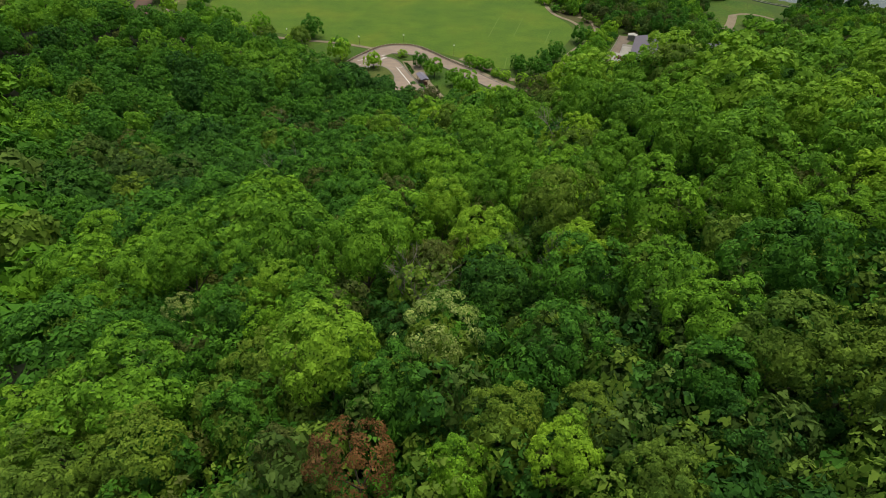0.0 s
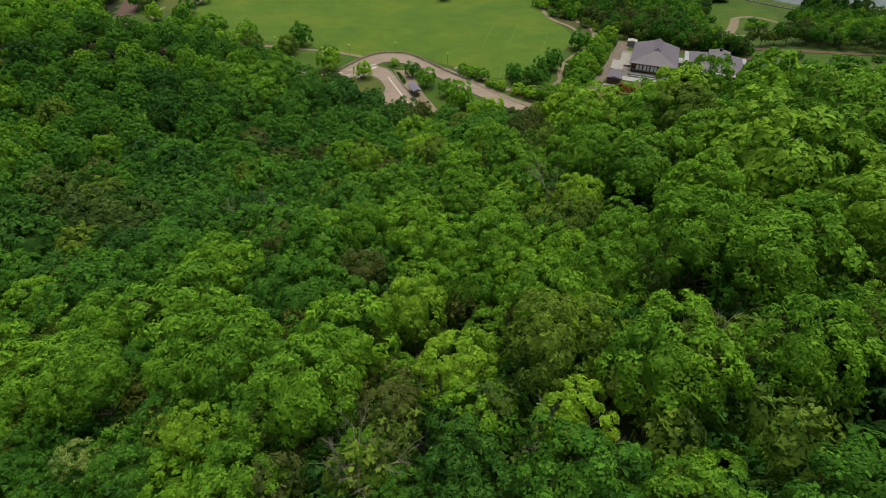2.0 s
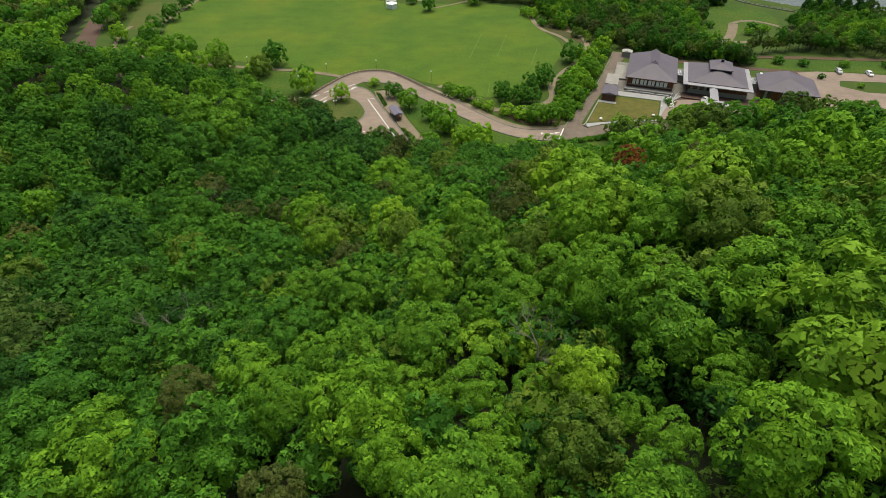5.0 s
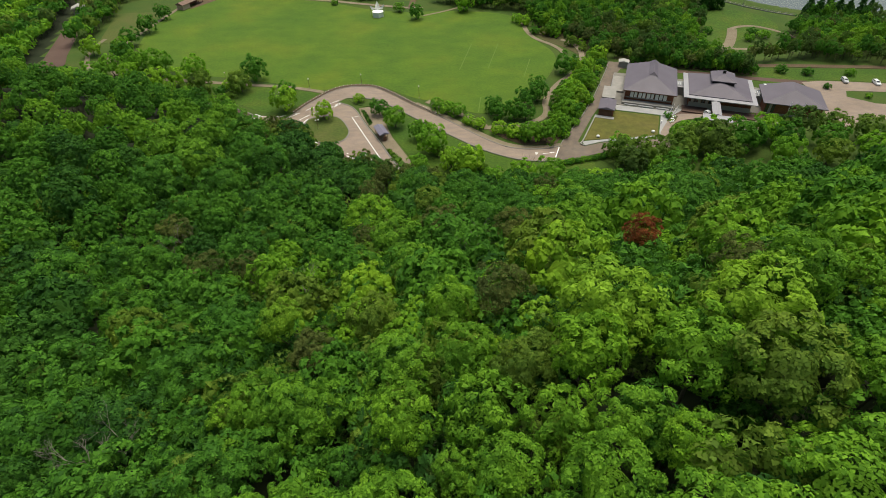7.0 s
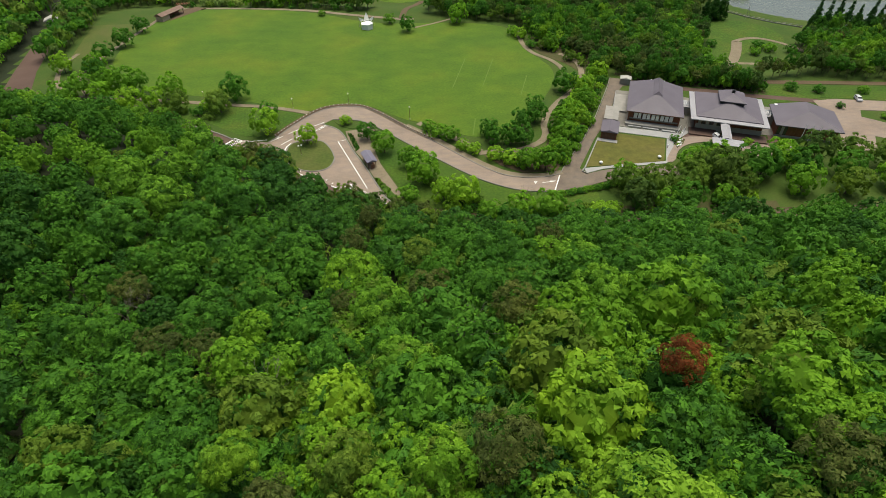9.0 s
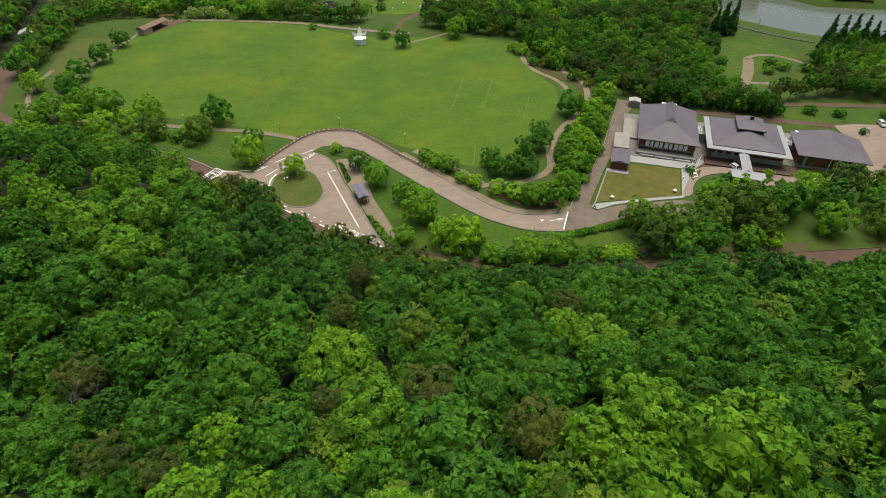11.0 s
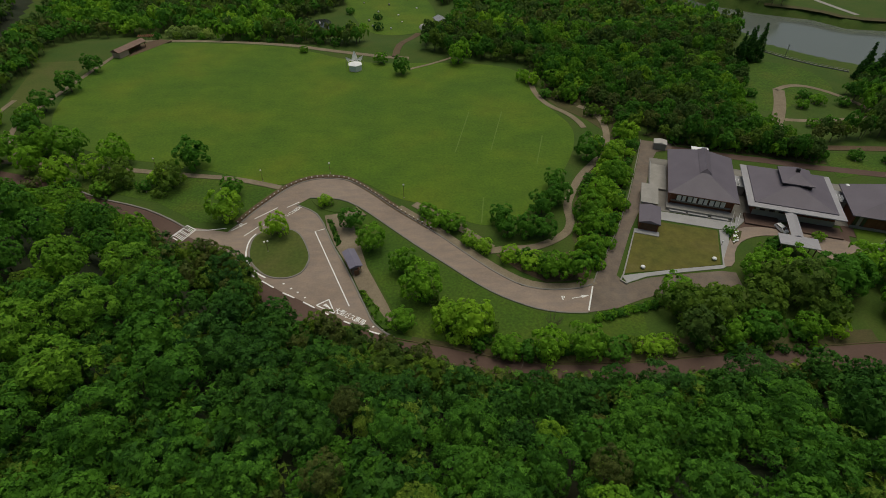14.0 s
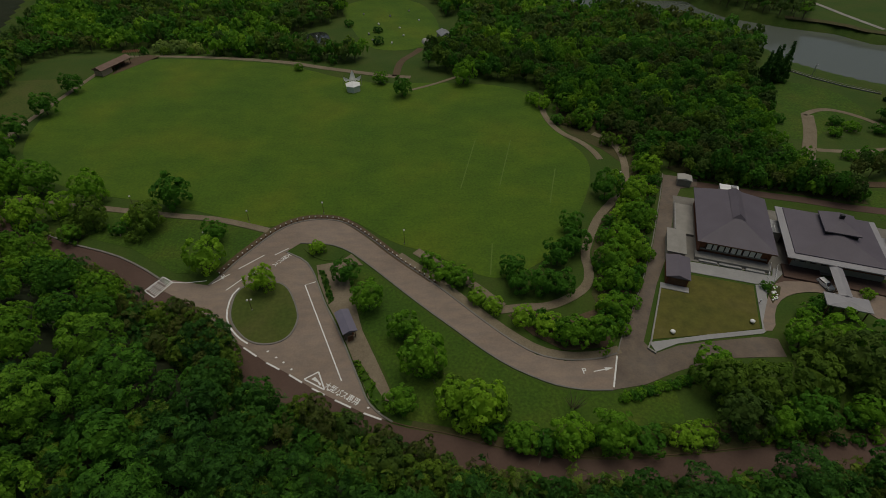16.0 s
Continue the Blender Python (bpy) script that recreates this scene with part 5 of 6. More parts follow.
kerb("main_kerb_west", [(x, y + 0.3) for x, y in MAIN_FAR[4:10]], 0.5, 0.3, KERB, "low concrete edge of the main road")
kerb("lawn_wall", [(61.2, 253.2), (53.8, 236.1), (52.5, 234), (53.8, 232.6)], 0.35, 0.5, CONCRETE, "low pale stone wall round the lawn", 0)
kerb("drive_kerb", [(45.6, 233.2), (47, 236.3), (57.2, 255.1), (64.5, 270.9), (73.9, 294.3), (78.2, 305.8)], 0.3, 0.2, KERB, "concrete kerb of the driveway", 0)
tagged(slab("corner_bed", rounded([(-31.6, 269.4), (-24.1, 269), (-18.8, 266.2), (-20.5, 262.8), (-24.4, 262.7), (-28.8, 265.4)], rounds=1), ROUGH_GRASS, 0.16, base=0), "small grassed bed with a young tree", "bed", kind="structure")
BAY_WALK = [(-25.8, 260.9), (-20, 262.5), (-17.3, 265.5), (-13.8, 261.1),(-18.4, 260.9), (-11.5, 239), (-5.4, 226.1), (-2.9, 220.3), (-8.1, 220.8), (-12.1, 229.5), (-14.6, 235.1), (-17.9, 242.1), (-21, 247.6), (-24.3, 255.3)]
tagged(slab("bus_platform", BAY_WALK, GRAVEL, 0.2, base=0), "sandy-brown paved waiting platform of the bus bay", "pavement", kind="structure")
LOOP_GREEN = [(-10.8, 239.1), (-19.2, 261.8), (-16.1, 263.6), (-5.1, 252.5), (8.7, 239), (20.8, 228.3), (30.9, 223.2), (41.9, 222.4), (55.1, 225.3), (54.7, 215.9), (39.9, 210.4), (25.4, 210.9), (8.3, 214.5), (-0.7, 216.3), (-4.7, 226.2)]
tagged(slab("loop_green", LOOP_GREEN, PARK_GRASS, 0.05, base=0), "sloping green grass inside the loop road", "lawn", kind="structure")
tagged(slab("corner_green", [(-50.9, 257.5), (-45.8, 266.7), (-42.2, 273.7), (-57.8, 279), (-86.5, 283.1), (-107.3, 284.3), (-89.5, 271.5), (-76.5, 267.5), (-61.2, 257.8)], PARK_GRASS, 0.04, base=0), "grass between path and road", "lawn", kind="structure")
tagged(slab("shrub_bed", [(22.1, 244), (27.3, 237.9), (33.8, 233.5), (44.5, 234.5), (48.5, 242.4), (54.2, 252.8), (50.3, 253.6), (46.3, 247.2), (36.7, 243.1), (27.3, 244.8)], SOIL, 0.06, base=0), "bare brown soil of a shrub bed", "soil", kind="structure")
tagged(strip("verge", [(x - 0.6, y + 1.3) for x, y in LOOP_OUT[1:13]], 2.2, SOIL, 0.1, 1), "reddish-brown soil verge along the loop road", "verge", kind="structure")
tagged(strip("kerb_walk", [(x + 0.8, y + 1.2) for x, y in LOOP_OUT[11:]], 2.2, GRAVEL, 0.12, 1), "sandy footway beside the loop road", "pavement", kind="structure")
for nm, pts, w, mat, lab in (
    ("south_path", [(-145.4, 291), (-125.2, 289.5), (-116.4, 289), (-107.2, 287.6), (-89.2, 284.9), (-71.8, 282.1), (-58.2, 280.7), (-47.6, 277.4), (-41.8, 275.3)], 2.2, GRAVEL, "sandy footpath along the south edge of the field"),
    ("west_path", [(-133.3, 292.2), (-141.3, 302.1), (-146.5, 313.5), (-146.5, 325.9), (-145.8, 337.6), (-144, 357.8), (-142, 376.9), (-139.5, 401.3)], 2.0, GRAVEL, "pale footpath along the west edge of the field"),
    ("north_path", [(-140.9, 403.7), (-117, 405.5), (-90.3, 402.2), (-63.6, 397.1), (-47.6, 391), (-27.3, 385), (-15.1, 381.7), (-6.7, 380.9)], 3.0, GRAVEL, "sandy path along the north edge of the field"),
    ("east_path", [(20.5, 245.5), (26.7, 246.6), (32.1, 246.6), (38, 249.5), (43, 253.6), (44.8, 259), (44.6, 265.7), (47.6, 273), (51.9, 282.3), (60, 292.5), (64.1, 298.7), (67, 308.7), (68, 317.8), (66.5, 327.5), (61.2, 332.3)], 2.4, GRAVEL, "curving sandy footpath among shrubs"),
    ("field_path", [(44.9, 361.6), (45.9, 356.6), (45.6, 347), (47.4, 338), (50.5, 331.5), (55.5, 326.6), (58.9, 319.6), (59.9, 314.4)], 2.2, GRAVEL, "sandy footpath beside the field"),
    ("shelf_path", [(-0.3, 266.9), (7.9, 259.9), (13.5, 255.1), (21.2, 246.6)], 2.6, GRAVEL, "sandy footpath above the shrub bed"),
    ("grove_path", [(-13.1, 382), (-12.5, 396.1), (-8.7, 410.5), (-3.5, 422.7)], 3.2, SOIL, "brown earth track into the grove"),
    ("short_path", [(-6.3, 367.9), (4.2, 374.4), (13.7, 382.3)], 1.4, GRAVEL, "thin trodden path across the grass"),
    ("clearing_track", [(129.6, 312.7), (136.7, 324.7), (145.2, 338.9), (151.7, 354.2)], 4.6, GRAVEL, "broad sandy track in a clearing"),
    ("clearing_loop", [(150.3, 354.2), (157.9, 358.7), (164.8, 358.5), (172.2, 352.3), (177.7, 342.1), (180.8, 332.3)], 2.4, GRAVEL, "sandy track looping round shrubs"),
    ("clearing_lane", [(139.6, 325.1), (148.5, 323.7), (161.6, 324.7), (179.0, 329.5)], 2.4, GRAVEL, "sandy lane through the clearing"),
    ("rear_track", [(138.8, 300.1), (154.1, 299.7), (171.7, 298.8), (212.3, 296.4)], 3.2, SOIL, "reddish earth track behind the halls"),
    ("west_ramp", [(-159.3, 335.9), (-159.3, 326.6), (-157.8, 317.8), (-155.3, 310.9), (-151.9, 304.2), (-147.1, 298), (-140.8, 292), (-135.5, 289.9)], 2.0, GRAVEL, "sandy ramp beside the main road"),
    ("far_lane", [(226.1, 508.9), (231.6, 495.9), (234.3, 483.3), (238.4, 468.3), (243.5, 452.1)], 3.2, CONCRETE, "pale lane across the river"),
):
    tagged(strip(nm, pts, w, mat, 0.13), lab, "path", kind="structure")
tagged(slab("clearing", rounded([(124.5, 316.3), (130.3, 338.8), (141.1, 373.7), (149.7, 385.7), (166.2, 385.1), (177.5, 372.9), (176.9, 354.3), (163.6, 342.5), (147.4, 340.7), (137.7, 317.6)]), PARK_GRASS, 0.06, base=-3), "bright grassy clearing by the river", "lawn", kind="structure")
tagged(slab("grove_lawn", rounded([(-45.5, 464.1), (-51.9, 489.1), (-40.4, 502.9), (-7.1, 504.4), (6.3, 460.2), (3.4, 434), (-4.6, 422.5), (-17.9, 419), (-31.2, 424.1)]), GRASS, 0.05, base=-3), "green lawn among trees", "lawn", kind="structure")
tagged(slab("pond", rounded([(-65.4, 435.8), (-61.6, 444.1), (-53.3, 446), (-49.4, 432.7), (-50.8, 424.5), (-58.6, 426.8)]), POND_WATER, 0.06, 0.1, base=-3), "small dark reflecting pond", "pond", kind="structure")
FADED = surface("faded_line", ((0.075, 0.14, 0.014), (0.1, 0.162, 0.025), (0.125, 0.178, 0.04)), 0.6, 3, 0.9, 0)
for p, q in (((18.5, 327.1), (12.5, 296.7)), ((31, 327.3), (24.8, 298.4)), ((20.5, 270.4), (19.1, 257.7)), ((43.8, 308.5), (39.2, 289.3))):
    tagged(strip("pitch_line", [p, q], 0.35, FADED, 0.07, 0, 0.05), "faint worn pitch line in the grass", "line", kind="structure")

# road paint
for nm, pts, w in (
    ("bay_line", [(-24.9, 254.9), (-27.4, 253.7), (-14.3, 225.2)], 0.28),
    ("stop_line", [(42.4, 223.8), (45.1, 232)], 0.35),
    ("edge_line", [(-61.3, 254.4), (-57.2, 254.3), (-52.3, 255.1)], 0.25),
    ("lane_line", [(-50.7, 254), (-47.3, 257.5)], 0.25),
    ("lane_line", [(-45.6, 259.5), (-40.3, 264.9)], 0.25),
    ("lane_line", [(-37.6, 265), (-34.5, 267.7)], 0.25),
    ("lane_line", [(-46.5, 251.7), (-43.6, 255.8)], 0.25),
    ("lane_line", [(-42.4, 256.5), (-40.6, 258.7)], 0.25),
    ("arrow_shaft", [(39.1, 227.8), (41.7, 228.4)], 0.22),
    ("arrow_shaft", [(-14.7, 215.7), (-13.2, 215.2)], 0.22),
):
    tagged(strip(nm, pts, w, WHITE_LINE, 0.115, 0, 0.03), "white painted road line", "line", kind="structure")
front = LOOP_FRONT[::-1][3:] + [(-3, 215.4)]
for (ax, ay), (bx, by) in zip(front, front[1:]):
    n = max(1, round(math.hypot(bx - ax, by - ay) / 6.5))
    for k in range(n):
        t0, t1 = (k + 0.08) / n, (k + 0.66) / n
        tagged(strip("dash", [(ax + (bx - ax) * t0, ay + (by - ay) * t0 - 0.1), (ax + (bx - ax) * t1, ay + (by - ay) * t1 - 0.1)], 0.38, WHITE_LINE, 0.115, 0, 0.03), "white dashed line at the bus bay's mouth", "line", kind="structure")


def paint(name, corners, label="white road marking"):
    return tagged(slab(name, corners, WHITE_LINE, 0.12, 0.03, base=0), label, "marking", kind="structure")


for x, y in ((-31.6, 232.9), (-29.4, 231.2), (-27.5, 229.9), (-25.4, 228.1), (-16.8, 223), (-14.7, 221.8), (-12.6, 220.8), (-10.4, 219.8), (-8.1, 218.8), (-6, 217.8)):
    paint("stud_mark", [(x - 0.3, y), (x, y + 0.3), (x + 0.35, y + 0.1), (x + 0.05, y - 0.25)], "small white painted stud mark")
paint("arrow_head", [(41.7, 228), (43.5, 228.8), (41.6, 228.9)], "white painted arrow head")
paint("arrow_head", [(-13.3, 215.5), (-12, 214.7), (-13.4, 214.8)], "white painted arrow head")
tri = [Vector((-19.5, 227.5)), Vector((-22.2, 225.6)), Vector((-17.5, 223))]
for a, b in zip(tri, tri[1:] + tri[:1]):
    tagged(strip("warning_triangle", [tuple(a), tuple(b)], 0.32, WHITE_LINE, 0.115, 0, 0.03), "white painted warning triangle", "marking", kind="structure")
paint("triangle_arrow", [(-20.7, 225.6), (-20, 226.2), (-18.4, 224.4), (-18.6, 223.9), (-19.3, 224.9)], "white painted arrow in a triangle")
boxc = [Vector((-66.3, 251.4)), Vector((-63.7, 256.4)), Vector((-60.6, 254.5)), Vector((-63, 249.2))]
for a, b in zip(boxc, boxc[1:] + boxc[:1]):
    tagged(strip("box_line", [tuple(a), tuple(b)], 0.3, WHITE_LINE, 0.115, 0, 0.03), "white painted box on the road", "marking", kind="structure")
for k in range(5):
    a, b = boxc[0].lerp(boxc[3], (k + 0.6) / 5.4), boxc[1].lerp(boxc[2], (k + 0.6) / 5.4)
    for s0, s1 in ((0.1, 0.36), (0.42, 0.62), (0.7, 0.92)):
        tagged(strip("box_bar", [tuple(a.lerp(b, s0)), tuple(a.lerp(b, s1))], 0.32, WHITE_LINE, 0.115, 0, 0.03), "white bar of worn road writing", "marking", kind="structure")


def lettering(text, x, y, size, turn, stretch=1.0, stacked=False):
    cu = bpy.data.curves.new("lettering", "FONT")
    cu.body, cu.size, cu.extrude = "\n".join(text) if stacked else text, size, 0.01
    cu.offset = 0.018
    ob = new("road_lettering", cu)
    me = bpy.data.meshes.new_from_object(ob.evaluated_get(bpy.context.evaluated_depsgraph_get()))
    bpy.data.objects.remove(ob)
    me.materials.append(WHITE_LINE)
    ob = new("road_lettering", me)
    ob.matrix_world = pose(x, y, 0.115, 0, 0, turn) @ Matrix.Diagonal((1, stretch, 1, 1))
    return tagged(ob, f"white road lettering reading {text}", "lettering", kind="structure")


lettering("大型バス専用", -17.9, 223.7, 1.45, -30, 1.25)
lettering("大型バス", -34.8, 265, 1.5, -36, 1.0, True)
lettering("P", -48.5, 255.5, 2.2, 40, 1.2)
lettering("P", 36.7, 227.2, 2.0, 8, 1.0)

# posts along the outer kerb
line = [Vector(p) for p in rounded(LOOP_OUT[1:13], False, 1)]
lengths = [0.0]
for a, b in zip(line, line[1:]):
    lengths.append(lengths[-1] + (b - a).length)
count = 46
post0 = None
for k in range(count):
    s = lengths[-1] * k / (count - 1)
    i = max(j for j, v in enumerate(lengths) if v <= s + 1e-6)
    i = min(i, len(line) - 2)
    p = line[i].lerp(line[i + 1], (s - lengths[i]) / (lengths[i + 1] - lengths[i]))
    m = pose(p.x - 0.25, p.y + 0.55, 0.05)
    if post0 is None:
        post0 = tagged(holder("bollard", m), "short brown bollard with a white cap on the kerb", "bollard", "kerb bollards")
        rod("post", (0, 0, 0), (0, 0, 0.7), 0.2, 0.17, BRONZE, post0)
        rod("cap", (0, 0, 0.7), (0, 0, 0.9), 0.19, 0.13, WHITE, post0)
        bar("rail", (0.0, 0, 0.42), (1.25, 0, 0.42), 0.1, 0.12, BRONZE, post0)
    else:
        d = line[i + 1] - line[i]
        copy_thing(post0, m @ pose(0, 0, 0, 0, 0, math.degrees(math.atan2(d.y, d.x))))

# bus shelter
shelter = tagged(holder("bus_shelter", pose(-15.1, 239.4, 0.2, 0, 0, -66)), "open bus shelter with a dusky blue-grey gabled roof", "shelter")
SLATE = surface("dusky_blue_roof", ((0.14, 0.13, 0.18), (0.16, 0.15, 0.2), (0.18, 0.17, 0.22)), 0.5, 5, 0.6, 0.03, wear=0.1)
bm = bmesh.new()
pts = [(-3.6, -1.7, 2.5), (3.6, -1.7, 2.5), (3.6, 1.7, 2.5), (-3.6, 1.7, 2.5), (-3.6, 0, 3.1), (3.6, 0, 3.1), (-3.6, -1.7, 2.38), (3.6, -1.7, 2.38), (3.6, 1.7, 2.38), (-3.6, 1.7, 2.38)]
v = [bm.verts.new(p) for p in pts]
for f in ((0, 1, 5, 4), (2, 3, 4, 5), (6, 7, 1, 0), (8, 9, 3, 2), (7, 8, 2, 5, 1), (9, 6, 0, 4, 3), (9, 8, 7, 6)):
    bm.faces.new([v[i] for i in f])
part("roof", bm, SLATE, shelter)
for x in (-3.0, 0.0, 3.0):
    for y in (-1.2, 1.2):
        rod("post", (x, y, 0), (x, y, 2.42), 0.09, 0.09, BRONZE, shelter)
bench = box_part("bench", (-2.6, 0.6, 0.38, 2.6, 1.05, 0.46), TIMBER, shelter)
for x in (-2.3, 0, 2.3):
    box_part("bench_leg", (x - 0.06, 0.65, 0, x + 0.06, 1.0, 0.38), CONCRETE, bench)
box_part("notice_board", (3.9, -0.8, 0.3, 4.05, 0.5, 1.9), BRONZE, shelter)


def hedge(name, corners, height, hue, label):
    poly = np.array(corners)
    r2 = np.random.default_rng(5)
    c = []
    while len(c) < 46:
        p = poly.min(0) + r2.uniform(size=2) * np.ptp(poly, 0)
        if inside(corners, np.array([p[0]]), np.array([p[1]]))[0]:
            c.append((p[0], p[1], 0.25 + height * r2.uniform(0.3, 0.7)))
    v, f = leaf_cloud(r2, np.array(c), np.full(len(c), height * 0.45), 700, 0.34)
    ob = tagged(holder(name), label, "hedge", "bay hedges")
    me = new("foliage", mesh_from("foliage", v, faces_of(f), LEAF[hue]))
    me.parent = ob
    bed = slab("bed", corners, PARK_GRASS, 0.3, base=0)
    bed.parent = ob


hedge("hedge", [(-24.7, 258.7), (-23.5, 259.1), (-19.4, 248.4), (-20.4, 247.2)], 0.6, "mid", "low clipped green hedge beside the bus bay")
hedge("hedge", [(-12.3, 229.7), (-11.4, 230.7), (-3.6, 218.3), (-5.3, 217.6), (-7.7, 220.4)], 0.6, "bright", "low tapering green hedge at the bus bay's end")


def lamp(x, y, h, label="slim dark lamp post with a white globe", arm=0.0):
    ob = tagged(holder("lamp_post", pose(x, y, level_at(x, y))), label, "lamp", "park lamps")
    rod("pole", (0, 0, 0), (0, 0, h), 0.07, 0.05, BRONZE, ob)
    ball("globe", (arm, 0, h + 0.22), 0.27, WHITE, ob)
    rod("base", (0, 0, 0), (0, 0, 0.3), 0.22, 0.16, CONCRETE, ob)
    if arm:
        ball("globe", (-arm, 0.1, h - 0.1), 0.27, WHITE, ob)
        bar("arm", (-arm, 0, h - 0.1), (arm, 0, h), 0.06, 0.06, BRONZE, ob)
    return ob


for x, y, h in ((-3.5, 269.9, 4.6), (-27.7, 283.6, 3.6), (-48.2, 279.4, 3.6), (32.4, 237, 1.0), (83.7, 248.1, 1.0), (-84.2, 286.5, 3.4), (62.5, 300.8, 3.6), (-59.1, 273.2, 0.8)):
    lamp(x, y, h)
lamp(-38.3, 245.2, 3.4, "double-headed dark lamp post on the traffic island", 0.5)
for x, y in ((59.4, 238.6), (79.1, 241.8)):
    bowl = tagged(holder("garden_light", pose(x, y, 0.1)), "low white bowl-shaped garden light on the lawn", "lamp", "garden lights")
    ball("bowl", (0, 0, 0.5), 0.62, WHITE, bowl, 0.7)
    rod("stem", (0, 0, 0), (0, 0, 0.3), 0.25, 0.2, CONCRETE, bowl)
sign = tagged(holder("park_sign", pose(-51.6, 261.2, 0, 0, 0, 30)), "small white sign board on two posts beside the road", "sign")
box_part("board", (-0.9, -0.06, 0.7, 0.9, 0.06, 2.0), WHITE, sign)
for x in (-0.7, 0.7):
    rod("post", (x, 0.1, 0), (x, 0.1, 1.9), 0.06, 0.06, BRONZE, sign)
for k in range(3):
    box_part("writing_bar", (-0.6, -0.075, 1.0 + 0.3 * k, 0.5 - 0.2 * k, -0.062, 1.12 + 0.3 * k), STEEL, sign)
fence = tagged(holder("ramp_railing", pose(90.6, 255.2, 0.15, 0, 0, 59)), "white stepped railing beside the forecourt", "railing")
for k in range(6):
    box_part("post", (1.3 * k, 0, 0, 1.3 * k + 0.1, 0.1, 1.1), WHITE, fence)
    box_part("post", (1.3 * k, 1.6, 0, 1.3 * k + 0.1, 1.7, 1.1), WHITE, fence)
for y in (0.02, 1.62):
    box_part("rail", (0, y, 1.0, 6.6, y + 0.07, 1.08), WHITE, fence)


# ---- vehicles ----
def car(x, y, turn, colour, label, z=0.1):
    root = tagged(holder("car", pose(x, y, z, 0, 0, turn)), label, "car", "parked cars")
    paint_mat = surface("car_paint", tuple(tuple(c * k for c in colour) for k in (0.96, 1.0, 1.03)), 0.5, 3, 0.3, 0, wear=0.03)
    prof = [(-2.1, 0.3), (-2.15, 0.75), (-2.05, 1.0), (-1.75, 1.48), (0.35, 1.5), (1.05, 1.02), (1.95, 0.86), (2.1, 0.6), (2.05, 0.3)]
    bm = bmesh.new()
    loops = []
    for s in (-0.82, -0.7, 0.7, 0.82):
        loops.append([bm.verts.new((px, s * (0.86 if pz > 1.2 else 1.0), pz if abs(s) < 0.8 or pz < 1.2 else pz - 0.06)) for px, pz in prof])
    for a, b in zip(loops, loops[1:]):
        for i in range(len(prof)):
            j = (i + 1) % len(prof)
            bm.faces.new((a[i], a[j], b[j], b[i]))
    bm.faces.new(loops[0][::-1])
    bm.faces.new(loops[-1])
    part("body", bm, paint_mat, root)
    for nm, pts in (("windscreen", [(0.42, -0.58, 1.46), (0.42, 0.58, 1.46), (1.03, 0.68, 1.06), (1.03, -0.68, 1.06)]), ("rear_window", [(-1.8, 0.58, 1.44), (-1.8, -0.58, 1.44), (-2.04, -0.66, 1.06), (-2.04, 0.66, 1.06)])):
        bm = bmesh.new()
        vs = [bm.verts.new(Vector(p) + Vector((0.03 if nm == "windscreen" else -0.03, 0, 0.02))) for p in pts]
        lo = [bm.verts.new(Vector(p)) for p in pts]
        bm.faces.new(vs), bm.faces.new(lo[::-1])
        for i in range(4):
            bm.faces.new((vs[i], lo[i], lo[(i + 1) % 4], vs[(i + 1) % 4]))
        part(nm, bm, GLASS, root)
    for s in (-1, 1):
        box_part("side_window", (-1.6, s * 0.74 - 0.03, 1.08, 0.5, s * 0.74 + 0.03, 1.38), GLASS, root)
    for wx in (-1.3, 1.35):
        for s in (-1, 1):
            w = rod("wheel", (wx, s * 0.62, 0.31), (wx, s * 0.85, 0.31), 0.31, 0.31, DARK, root, 12)
            rod("rim", (wx, s * 0.84, 0.31), (wx, s * 0.87, 0.31), 0.18, 0.16, STEEL, w, 10)


car(167.6, 283.2, -100, (0.5, 0.5, 0.52), "silver-grey car parked at the edge of the car park")
car(178.9, 280.9, -95, (0.78, 0.78, 0.78), "white car parked at the edge of the car park")
car(102.7, 254, -75, (0.7, 0.7, 0.7), "white car standing before the hall's entrance", 0.2)
car(194.7, 341.6, 10, (0.76, 0.76, 0.76), "white car parked by the riverside clearing", level_at(194.7, 341.6) + 0.1)

# ---- far side of the field ----
hut = tagged(holder("rest_hut", pose(-139.4, 379.6, 0, 0, 0, 70)), "long open timber rest hut with a brown gabled roof", "hut")
bm = bmesh.new()
pts = [(0, -2.6, 2.7), (17, -2.6, 2.7), (17, 2.6, 2.7), (0, 2.6, 2.7), (0, 0, 3.9), (17, 0, 3.9), (0, -2.6, 2.5), (17, -2.6, 2.5), (17, 2.6, 2.5), (0, 2.6, 2.5)]
v = [bm.verts.new(p) for p in pts]
for f in ((0, 1, 5, 4), (2, 3, 4, 5), (6, 7, 1, 0), (8, 9, 3, 2), (7, 8, 2, 5, 1), (9, 6, 0, 4, 3), (9, 8, 7, 6)):
    bm.faces.new([v[i] for i in f])
PALE_TIMBER = surface("weathered_roof_boards", ((0.16, 0.1, 0.075), (0.2, 0.13, 0.1), (0.25, 0.17, 0.13)), 0.5, 5, 0.8, 0.1)
part("roof", bm, PALE_TIMBER, hut)
box_part("wall", (0.5, -2.1, 0, 6.0, 2.1, 2.49), surface("pinkish_wall", ((0.42, 0.3, 0.24), (0.48, 0.35, 0.28), (0.52, 0.38, 0.31)), 0.4, 4, 0.85, 0.05, wear=0.1), hut)
box_part("back_wall", (6.1, 1.8, 0, 16.4, 2.1, 2.49), TIMBER, hut)
